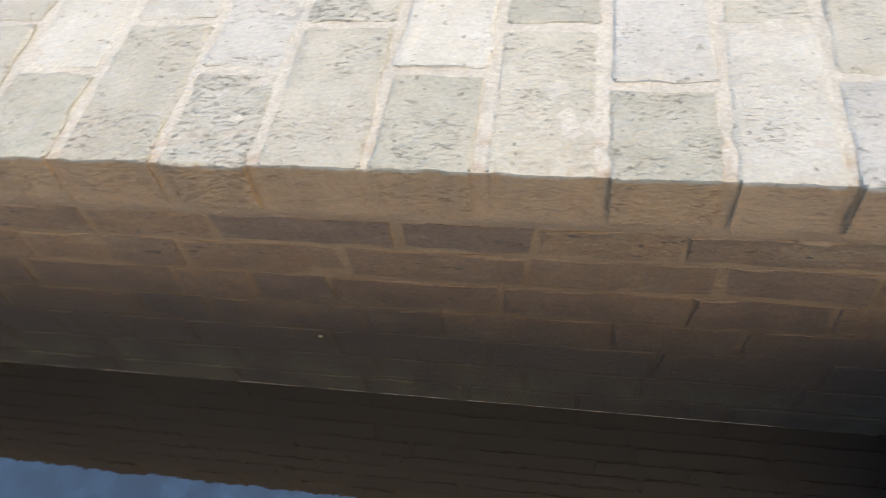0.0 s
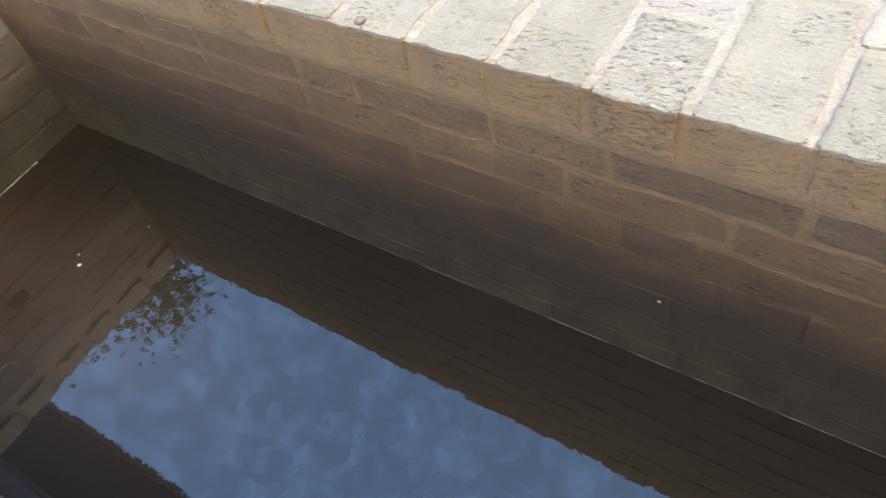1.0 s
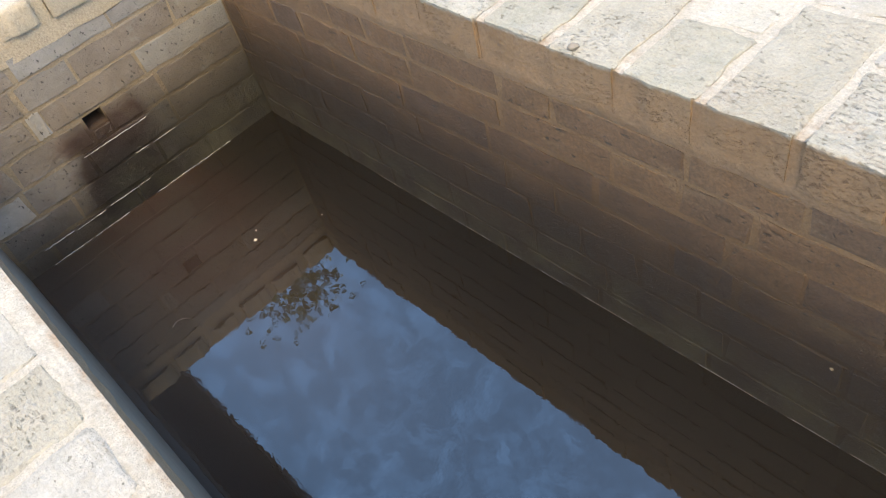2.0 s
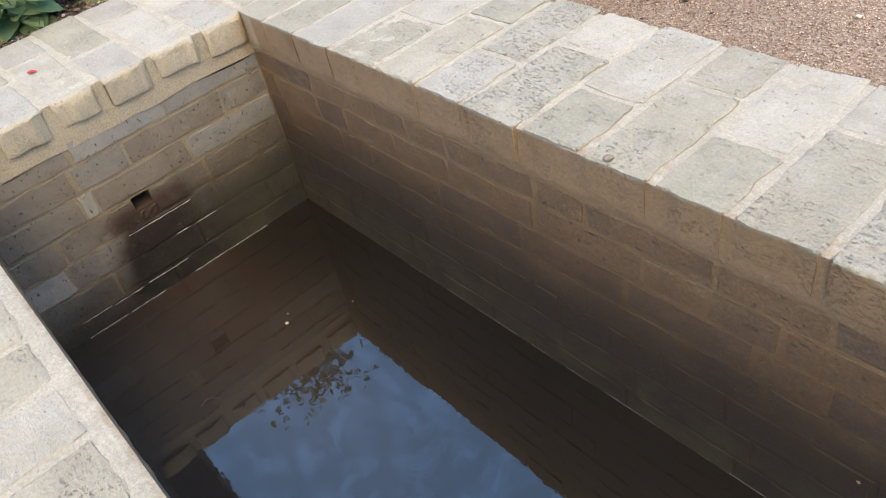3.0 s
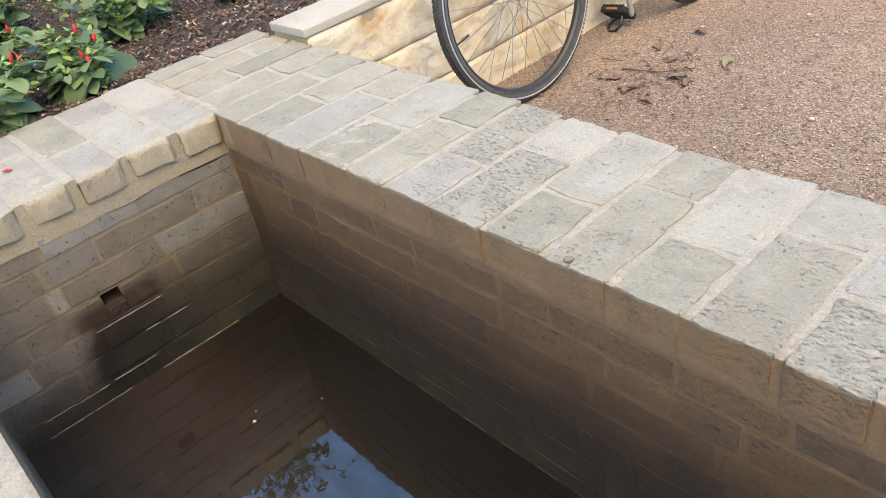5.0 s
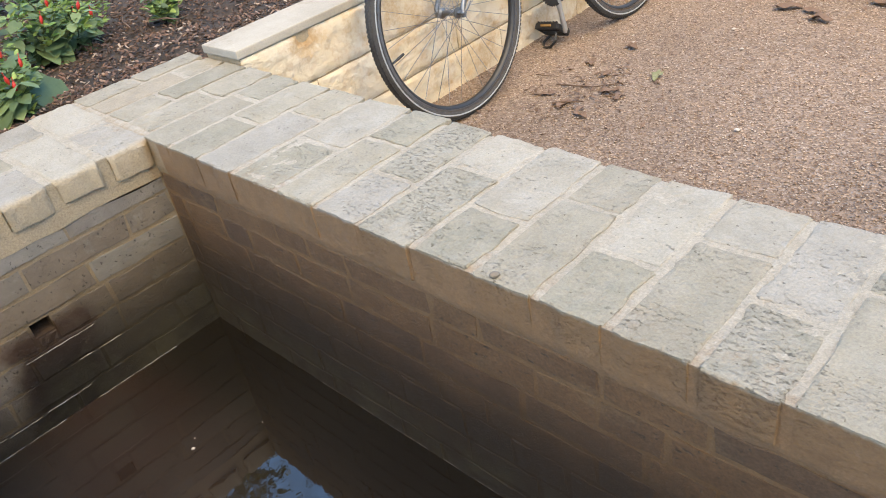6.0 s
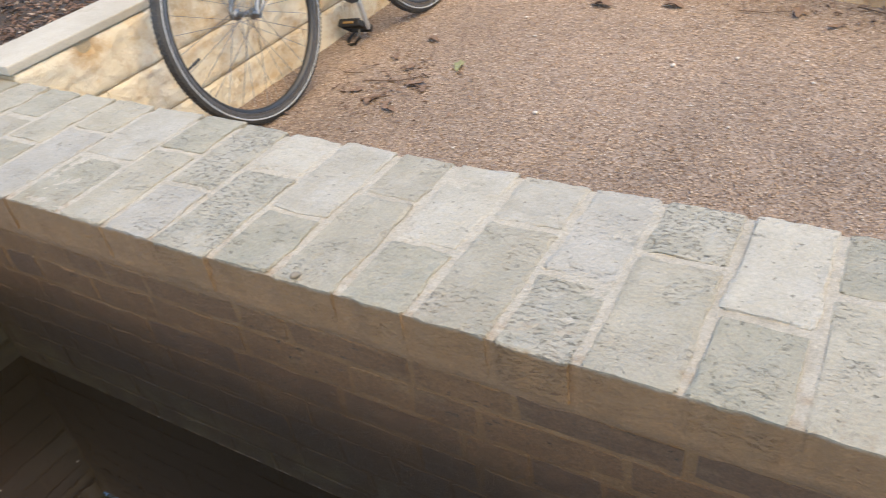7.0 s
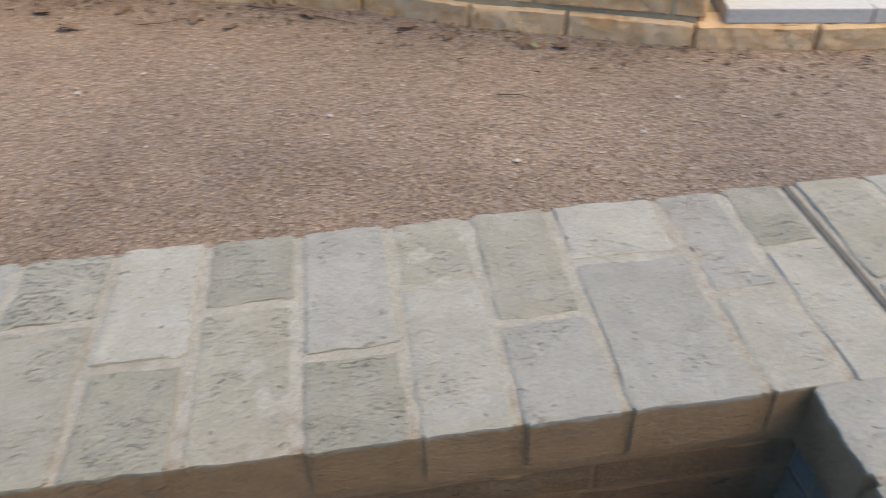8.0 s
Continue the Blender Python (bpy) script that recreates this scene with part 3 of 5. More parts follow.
# beds of mortar that carry the coping stones
TOP = -0.0016


def mortar_bed(name, lo, hi, label):
    """A wavy bed, cut fine enough to look trowelled."""
    nx, ny = max(2, int((hi[0] - lo[0]) / 0.012)), max(2, int((hi[1] - lo[1]) / 0.012))
    verts, faces = [], []
    for i in range(nx + 1):
        for j in range(ny + 1):
            x, y = lo[0] + (hi[0] - lo[0]) * i / nx, lo[1] + (hi[1] - lo[1]) * j / ny
            p = Vector((x, y, 0))
            rim = i in (0, nx) or j in (0, ny)
            z = TOP + 0.0009 * noise.noise(p * 22) + 0.0006 * noise.noise(p * 75)
            verts.append((x, y, z - (0.002 if rim else 0)))
    for i in range(nx):
        for j in range(ny):
            faces.append((i * (ny + 1) + j, (i + 1) * (ny + 1) + j, (i + 1) * (ny + 1) + j + 1, i * (ny + 1) + j + 1))
    rim = [i * (ny + 1) for i in range(nx + 1)] + [nx * (ny + 1) + j for j in range(1, ny + 1)] + [i * (ny + 1) + ny for i in range(nx - 1, -1, -1)] + [j for j in range(ny - 1, 0, -1)]
    n, upper = len(rim), rim
    for depth in (0.012, 0.026, 0.040, 0.052, 0.064, 0.074, 0.096):
        k0 = len(verts)
        for k in rim:
            x, y, z = verts[k]
            q = Vector((x, y, -depth))
            push = 0.0022 * noise.noise(q * 28) + 0.0016 * noise.noise(q * 70)
            push += 0.0016 * max(0.0, depth - 0.045) / 0.03 if depth < 0.08 else -0.005
            out_x = (x == hi[0]) - (x == lo[0])
            out_y = (y == hi[1]) - (y == lo[1])
            verts.append((x + out_x * push, y + out_y * push, -depth - (0.005 * noise.noise(q * 16) if depth > 0.08 else 0)))
        lower = list(range(k0, k0 + n))
        faces += [(upper[k], lower[k], lower[(k + 1) % n], upper[(k + 1) % n]) for k in range(n)]
        upper = lower
    faces.append(tuple(reversed(upper)))
    me = mesh_of(name, verts, faces, M_MORTAR, True)
    me.set_sharp_from_angle(angle=radians(40))
    ob = new(name, me)
    return tagged(ob, label, "coping", kind="structure")


coping_north = mortar_bed("coping_north", (XW + 0.008, Y1 - 0.0020, 0), (XE - 0.005, YN - 0.004, 0), "pale weathered limestone coping with cream mortar joints")
coping_west = mortar_bed("coping_west", (XW + 0.006, Y0 - 0.01, 0), (X0 - 0.0010, Y1 + 0.004, 0), "pale rounded limestone coping with sandy mortar joints")
coping_south = mortar_bed("coping_south", (XW + 0.008, YS + 0.008, 0), (XE - 0.005, Y0 + 0.004, 0), "pale limestone coping with a cream mortar edge")
coping_east = mortar_bed("coping_east", (X1 - 0.004, Y0 - 0.01, 0), (XE - 0.005, Y1 + 0.004, 0), "pale limestone coping with smooth mortar joints")

STONE_SEED = [0]


def lay(parent, x0, x1, y0, y1, gap=0.012, lift=0.0, cut=0.0028, inner=False, mat=None, nose=0.0, deep=0.066):
    """One coping stone between the middles of its joints."""
    STONE_SEED[0] += 1
    s = STONE_SEED[0]
    r = random.Random(s)
    g = gap * r.uniform(0.8, 1.25)
    lx, ly = x1 - x0 - g, y1 - y0 - g
    me = rough_block(lx, ly, deep, s, cut, 0.0036, inner=inner, nose=nose)
    me.materials.append(mat or STONES[r.choice("BPBGL")])
    ob = part("coping_stone", me, None, parent)
    ob.matrix_basis = pose((x0 + x1) / 2, (y0 + y1 + (g - gap if inner else 0)) / 2, lift + r.uniform(-0.001, 0.0018), r.uniform(-0.35, 0.35), r.uniform(-0.5, 0.5), r.uniform(-0.6, 0.6))


COLUMNS = [-0.40, -0.310, -0.215, -0.115, -0.008, 0.098, 0.210, 0.327, 0.462, 0.572, 0.683, 0.800, 0.916, 1.025, 1.134, 1.248, 1.350, 1.464, 1.573, 1.686, 1.797, 1.899, 2.004, 2.147, 2.235, 2.322]
SPLITS = [0.165, 0.238, 0.14, 0.20, 0.225, 0.15, 0.225, 0.155, 0.217, 0.133, 0.213, 0.128, 0.209, 0.127, 0.214, 0.133, 0.208, 0.133, 0.206, 0.116, 0.206, 0.134, 0.217, 0.138, 0.207]
SOUTH_KINDS, NORTH_KINDS = "BPBBBGLGBLDGBGBDBGBGPLLPP", "BBGBGBBPGDPPBPPLDPGLBBPLG"
for a, b, s, ks, kn in zip(COLUMNS, COLUMNS[1:], SPLITS, SOUTH_KINDS, NORTH_KINDS):
    edge = 0.345 if b < 0.6 else YN + 0.010 * max(0, 1.3 - b)
    first = 0.011 if b <= 0 else -0.0100
    lay(coping_north, a, b, first, s, inner=True, mat=M_SMOOTH if a == -0.310 else STONES[ks])
    lay(coping_north, a, b, s, edge + 0.006, mat=STONES[kn])
for a, b, s in ((2.334, 2.437, 0.13), (2.437, 2.545, 0.21)):
    lay(coping_north, a, b, -0.0100, s)
    lay(coping_north, a, b, s, YN + 0.006)
# the dark open joint across the coping
tagged(part("expansion_joint", box(bmesh.new(), (2.3235, -0.62, -0.03), (2.3325, YN - 0.006, 0.0006)), M_DARK), "dark open joint between two stretches of coping", "joint", kind="structure")

ROWS_W = [0.008, -0.108, -0.218, -0.327, -0.432, -0.540, -0.650]
for k, (b, a) in enumerate(zip(ROWS_W, ROWS_W[1:])):
    s = (-0.19, -0.26, -0.15, -0.25, -0.18, -0.24)[k]
    lay(coping_west, XW + (0.0, 0.012, -0.004, 0.008, -0.003, 0.0)[k], s, a, b, 0.010, 0.0005, 0.005)
    lay(coping_west, s, X0 + 0.019, a, b, 0.015, 0.0, 0.004, nose=0.016, deep=(0.060, 0.055, 0.058, 0.052, 0.060, 0.056)[k])
x = XW
k = 0
while x < XE - 0.05:
    w = random.Random(70 + k).uniform(0.10, 0.122)
    s = -0.845 if k % 2 else -0.77
    lay(coping_south, x, min(x + w, XE), YS, s, 0.010, 0.0, 0.004)
    lay(coping_south, x, min(x + w, XE), s, Y0 - 0.014, 0.010, 0.0, 0.004)
    x, k = x + w, k + 1
ROWS_E = [0.0, -0.112, -0.22, -0.33, -0.44, -0.55, -0.652]
for k, (b, a) in enumerate(zip(ROWS_E, ROWS_E[1:])):
    lay(coping_east, X1 - 0.012, 2.322, a, b, 0.010)
    lay(coping_east, 2.334, XE, a, b, 0.010)
# trowelled grey edge on the south side
tagged(part("edge_render", box(bmesh.new(), (X0 - 0.02, Y0 - 0.040, -0.52), (X1 + 0.02, Y0 - 0.003, -0.030), 0.004), M_RENDER, smooth=True), "smooth grey cement render on the pool edge", "render", kind="structure")

COURSES = [-0.082, -0.132, -0.192, -0.254, -0.318, -0.386, -0.450, -0.516, -0.58]


def one_brick(parent, place, a, b, low, top, material, r):
    me = wall_brick(b - a - 0.009, top - low - 0.009, 0.035, r.random(), 0.0010, 0.003)
    me.materials.append(material)
    ob = part("brick", me, None, parent)
    ob.matrix_basis = place @ pose((a + b) / 2, r.uniform(-0.0010, -0.0003), (top + low) / 2, r.uniform(-0.5, 0.5), r.uniform(-0.5, 0.5), r.uniform(-0.4, 0.4))


def course_bricks(parent, place, length, material, phases, seed, skip=None):
    r = random.Random(seed)
    for k, (top, low) in enumerate(zip(COURSES, COURSES[1:])):
        pos = phases[k % len(phases)] - 0.205
        while pos < length:
            ln = r.choice((0.203, 0.203, 0.203, 0.150, 0.100)) + r.uniform(-0.006, 0.006)
            a, b = max(pos, 0.0), min(pos + ln, length)
            pos += ln
            if b - a < 0.03 or (skip and skip(a, b, k)):
                continue
            one_brick(parent, place, a, b, low, top, material, r)


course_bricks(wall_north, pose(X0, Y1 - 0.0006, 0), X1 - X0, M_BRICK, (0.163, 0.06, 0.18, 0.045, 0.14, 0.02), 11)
WEST = pose(X0 - 0.003, Y0, 0, 0, 0, 90)
WEST_JOINTS = [(0.0, 0.208, 0.415, 0.645), (0.0, 0.19, 0.305, 0.535, 0.645), (0.0, 0.178, 0.210, 0.425, 0.645), (), (0.0, 0.09, 0.235, 0.438, 0.645), (0.0, 0.16, 0.37, 0.56, 0.645), (0.0, 0.07, 0.28, 0.47, 0.645), (0.0, 0.2, 0.4, 0.645)]
r = random.Random(5)
for joints, top, low in zip(WEST_JOINTS, COURSES, COURSES[1:]):
    for a, b in zip(joints, joints[1:]):
        one_brick(wall_west, WEST, a, b, low, top, M_GREY, r)
for a, b, low, top in ((0.0, 0.10, -0.318, -0.254), (0.10, 0.268, -0.318, -0.254), (0.268, 0.312, -0.318, -0.288), (0.312, 0.445, -0.318, -0.254), (0.445, 0.645, -0.318, -0.254)):
    one_brick(wall_west, WEST, a, b, low, top, M_GREY, r)
course_bricks(wall_east, pose(X1 + 0.003, Y1, 0, 0, 0, -90), Y1 - Y0, M_GREY, (0.05, 0.15), 31)

# small pieces on the pool walls
patch_bm = bmesh.new()
tube(patch_bm, [(1.337, 0.007, -0.350), (1.339, 0.005, -0.338), (1.341, 0.007, -0.322)], [0.005, 0.008, 0.006], 8)
part("mortar_patch", patch_bm, M_BEDJOINT, wall_north, "pale dab of mortar", True)
# white strips stand in for sky reflected along the wet ledges
GLINTS = [(-0.416, -0.266, -0.3280), (-0.325, -0.290, -0.3860), (-0.280, -0.224, -0.3870), (-0.588, -0.520, -0.4560), (-0.512, -0.443, -0.4590), (-0.430, -0.328, -0.4570), (-0.592, -0.500, -0.4985), (-0.492, -0.406, -0.4985), (-0.329, -0.240, -0.4985), (-0.236, -0.127, -0.4985)]
for n, (ya, yb, z) in enumerate(GLINTS):
    bm = bmesh.new()
    r = random.Random(n)
    steps = max(6, int((yb - ya) / 0.006))
    pts = [(X0 + 0.0005 + r.uniform(0, 0.001), ya + (yb - ya) * i / steps, z + r.uniform(-0.0006, 0.0006)) for i in range(steps + 1)]
    tube(bm, pts, [0.0002 + r.uniform(0.0001, 0.0009) for p in pts], 5)
    part("lime_crust", bm, M_WHITE, wall_west, "thin white line painting the sky's glint on a wet ledge", True)
# pale thread in place of the highlight where water meets the north wall
bm = bmesh.new()
r = random.Random(3)
pts = [(0.40 + 1.64 * i / 120, Y1 - 0.0012, WATER + 0.0008) for i in range(121)]
tube(bm, pts, [r.uniform(0.0002, 0.0007) for p in pts], 5)
part("scum_line", bm, M_GLINT_STALK, wall_north, "pale line painting the highlight along the water's edge", True)

# ---- the planting bed and its wall ----
SOIL_Z = -0.028


def bed_edge(y):
    return XW + 0.035 if y < 0.345 else retaining_face(y) - 0.125


def planting_soil():
    ys = np.concatenate([np.linspace(-3.0, -0.9, 12), np.linspace(-0.85, 0.344, 40), np.linspace(0.346, 1.6, 40), np.linspace(1.7, 5.0, 14)])
    fr = np.concatenate([np.linspace(0, 0.35, 50), np.linspace(0.37, 1.0, 14)])
    verts, faces = [], []
    for y in ys:
        for f in fr:
            x = bed_edge(y) - f * 4.6
            p = Vector((x, y, 0))
            z = SOIL_Z + 0.022 * noise.noise(p * 3.5) + 0.010 * noise.noise(p * 14) + 0.005 * noise.noise(p * 45)
            if f == 0:
                z = SOIL_Z - 0.02
            verts.append((x, y, z))
    n, m = len(fr), len(ys)
    faces = [(j * n + i, j * n + i + 1, (j + 1) * n + i + 1, (j + 1) * n + i) for j in range(m - 1) for i in range(n - 1)]
    rim = [j * n for j in range(m)] + [(m - 1) * n + i for i in range(1, n)] + [j * n + n - 1 for j in range(m - 2, -1, -1)] + list(range(n - 2, 0, -1))
    k0 = len(verts)
    verts += [(verts[k][0], verts[k][1], GROUND - 0.05) for k in rim]
    faces += [(rim[k], k0 + k, k0 + (k + 1) % len(rim), rim[(k + 1) % len(rim)]) for k in range(len(rim))]
    ob = new("planting_bed", mesh_of("planting_bed", verts, faces, M_SOIL, True))
    tagged(ob, "raised bed of dark soil under bark mulch", "ground", kind="structure")


planting_soil()


def mulch():
    n = 30000
    y = rng.uniform(-1.2, 1.9, n)
    edge = np.array([bed_edge(v) for v in y])
    x = edge - 0.004 - rng.uniform(0, 1, n) ** 1.5 * 2.3
    ln, wd, th = rng.uniform(0.002, 0.0085, n) * (1 + (rng.uniform(0, 1, n) > 0.96)), rng.uniform(0.0014, 0.0042, n), rng.uniform(0.0008, 0.0022, n)
    base = np.array([(-1, -0.7, -1), (1, -1, -1), (0.8, 1, -1), (-0.9, 0.8, -1), (-1, -0.7, 1), (1, -1, 1), (0.8, 1, 1), (-0.9, 0.8, 1)], float)
    verts = []
    for i in range(n):
        p = Vector((x[i], y[i], 0))
        z = SOIL_Z + 0.022 * noise.noise(p * 3.5) + 0.010 * noise.noise(p * 14) + 0.006 + rng.uniform(0, 0.008)
        m = pose(x[i], y[i], z, rng.uniform(-40, 40), rng.uniform(-40, 40), rng.uniform(0, 360))
        a = base * (1 + rng.uniform(-0.5, 0.5, (8, 3)))
        verts += [tuple(m @ Vector((v[0] * ln[i], v[1] * wd[i], v[2] * th[i]))) for v in a]
    quad = np.array([(0, 3, 2, 1), (4, 5, 6, 7), (0, 1, 5, 4), (1, 2, 6, 5), (2, 3, 7, 6), (3, 0, 4, 7)])
    faces = (quad[None] + 8 * np.arange(n)[:, None, None]).reshape(-1, 4).tolist()
    tagged(new("mulch", mesh_of("mulch", verts, faces, M_MULCH)), "brown and reddish bark mulch scattered over the soil", "mulch", kind="stuff")


mulch()

BEDWALL = pose(retaining_face(0.35), 0.35, 0, 0, 0, 90 + math.degrees(math.atan(0.03)))
bw_bm = bmesh.new()
box(bw_bm, (0.0, 0.003, GROUND - 0.05), (4.2, 0.145, 0.011))
bmesh.ops.transform(bw_bm, matrix=BEDWALL, verts=bw_bm.verts)
wall_bed = tagged(part("wall_bed", bw_bm, M_BEDJOINT), "low wall of rough cream limestone blocks holding the bed", "wall", kind="structure")
r = random.Random(8)


HOLLOW = (0.552, -0.004)


def big_block(parent, place, a, b, low, top, mat, depth=0.06, wob=0.006, cut=0.010, gap=0.012):
    """A rough-faced block with a broken, uneven front."""
    bm = bmesh.new()
    w, h = b - a - gap, top - low - gap
    nx, nz = max(6, int(w / 0.008)), max(5, int(h / 0.008))
    off = Vector((r.uniform(0, 50), r.uniform(0, 50), 0))
    g = {}
    for i in range(nx + 1):
        for j in range(nz + 1):
            u, v = i / nx - 0.5, j / nz - 0.5
            rim = i in (0, nx) or j in (0, nz)
            q = Vector((u * w, v * h, 0))
            y = cut if rim else -wob * (0.6 + 0.9 * noise.noise(q * 7 + off) + 0.7 * noise.noise(q * 28 + off) + 0.55 * noise.noise(q * 75 - off))
            at = place @ Vector(((a + b) / 2 + u * w, 0, (low + top) / 2 + v * h))
            if mat is M_CREAM:
                y += 0.016 * math.exp(-((at.y - HOLLOW[0]) / 0.024) ** 2 - ((at.z - HOLLOW[1]) / 0.016) ** 2)
            g[i, j] = bm.verts.new((u * w + wob * 0.5 * noise.noise(q * 20 - off), y, v * h + wob * 0.5 * noise.noise(q * 22 + off * 2)))
    for i in range(nx):
        for j in range(nz):
            bm.faces.new((g[i, j], g[i + 1, j], g[i + 1, j + 1], g[i, j + 1]))
    rim = [g[i, 0] for i in range(nx + 1)] + [g[nx, j] for j in range(1, nz + 1)] + [g[i, nz] for i in range(nx - 1, -1, -1)] + [g[0, j] for j in range(nz - 1, 0, -1)]
    low_v = [bm.verts.new((v.co.x, depth, v.co.z)) for v in rim]
    for k in range(len(rim)):
        bm.faces.new((rim[k], rim[(k + 1) % len(rim)], low_v[(k + 1) % len(rim)], low_v[k]))
    bm.faces.new(low_v)
    ob = part("stone_block", bm, mat, parent, smooth=True)
    ob.matrix_basis = place @ pose((a + b) / 2, 0, (low + top) / 2)


for low, top, start in ((-0.126, 0.011, -0.02), (-0.262, -0.128, -0.22), (GROUND - 0.02, -0.264, -0.08)):
    pos = start
    while pos < 4.1:
        ln = r.uniform(0.42, 0.66)
        big_block(wall_bed, BEDWALL, max(pos, 0.0), min(pos + ln, 4.2), low, top, M_CREAM, wob=0.0055, cut=0.001, gap=0.004)
        pos += ln
pos = -0.006
while pos < 4.1:
    bm = box(bmesh.new(), (pos, -0.004, 0.0125), (min(pos + 0.62, 4.2) - 0.005, 0.150, 0.0355), 0.004)
    ob = part("cap_slab", bm, M_SLAB, wall_bed, "sawn pale grey cap slab")
    ob.matrix_basis = BEDWALL
    pos += 0.62

# ---- the far curved wall ----
far_bm = bmesh.new()
for (xa, ya), (xb, yb) in zip(FAR, FAR[1:]):
    d = Vector((xb - xa, yb - ya, 0))
    nrm = Vector((-d.y, d.x, 0)).normalized()
    top = 0.10 if xb <= 2.75 else -0.310
    c = []
    for z in (GROUND - 0.05, top):
        for p in (Vector((xa, ya, z)) + nrm * 0.012, Vector((xb, yb, z)) + nrm * 0.012, Vector((xb, yb, z)) + nrm * 0.20, Vector((xa, ya, z)) + nrm * 0.20):
            c.append(far_bm.verts.new(p))
    for f in ((0, 3, 2, 1), (4, 5, 6, 7), (0, 1, 5, 4), (1, 2, 6, 5), (2, 3, 7, 6), (3, 0, 4, 7)):
        far_bm.faces.new([c[k] for k in f])
wall_far = tagged(part("wall_far", far_bm, M_BEDJOINT), "curved low wall of rough tan limestone blocks", "wall", kind="structure")
for low, top, limit, start in ((GROUND - 0.02, -0.306, 4.2, 0.21), (-0.300, -0.165, 2.76, 0.32), (-0.160, -0.02, 2.76, 0.2), (-0.015, 0.10, 2.76, 0.35)):
    x = start
    while x < limit:
        ln = min(r.uniform(0.26, 0.40), limit - x + 0.02)
        if ln < 0.06:
            break
        ya, yb = far_y(x), far_y(x + ln)
        ang = math.degrees(math.atan2(yb - ya, ln))
        full = math.hypot(ln, yb - ya)
        back_off = 0.0 if low < -0.35 else 0.012
        big_block(wall_far, pose(x, ya + back_off, 0, 0, 0, ang), 0, full, low, top, M_TAN, 0.09, 0.006, gap=0.005)
        x += ln
for xa, xb in ((2.83, 3.22), (3.225, 3.70), (3.705, 4.25)):
    ya, yb = far_y(xa), far_y(xb)
    bm = box(bmesh.new(), (0, 0.008, -0.3085), (math.hypot(xb - xa, yb - ya), 0.22, -0.264), 0.004)
    ob = part("white_slab", bm, M_PEBBLE, wall_far, "clean white stone slab on the plinth")
    ob.matrix_basis = pose(xa, ya, 0, 0, 0, math.degrees(math.atan2(yb - ya, xb - xa)))

# ---- overhead and behind: only their reflections and shade are seen ----
beam = thing("pergola", "heavy dark timber beam on two posts above the pool", "pergola", (0, 0, GROUND))
part("beam", box(bmesh.new(), (-5.2, -0.86, 2.75), (6.6, -0.42, 2.86), 0.01), M_TIMBER, beam, "dark stained timber beam")
part("edge_board", box(bmesh.new(), (-5.2, -0.416, 2.74), (6.6, -0.390, 2.90), 0.004), M_PLASTER, beam, "pale edge board")
for x in (-5.0, 6.4):
    part("post", box(bmesh.new(), (x - 0.07, -0.72, -0.05), (x + 0.07, -0.58, 2.75), 0.006), M_TIMBER, beam)

# ---- plants ----


def leaf_geometry(verts, faces, m, size, width=0.85):
    """A heart-shaped leaf with a fold along its midrib."""
    k = len(verts)
    shape = [(0.0, 0.0, 0.0), (0.30, 0.0, 0.01), (0.62, 0.0, -0.02), (1.0, 0.0, -0.12), (-0.10, 0.28, 0.04), (0.20, 0.50, 0.05), (0.56, 0.43, 0.02), (0.86, 0.20, -0.06)]
    pts = shape + [(x, -y, z) for x, y, z in shape[4:]]
    verts += [tuple(m @ Vector((x * size, y * size * width, z * size))) for x, y, z in pts]
    for q in ((0, 1, 5, 4), (1, 2, 6, 5), (2, 3, 7, 6), (0, 8, 9, 1), (1, 9, 10, 2), (2, 10, 11, 3)):
        faces.append(tuple(k + i for i in q))


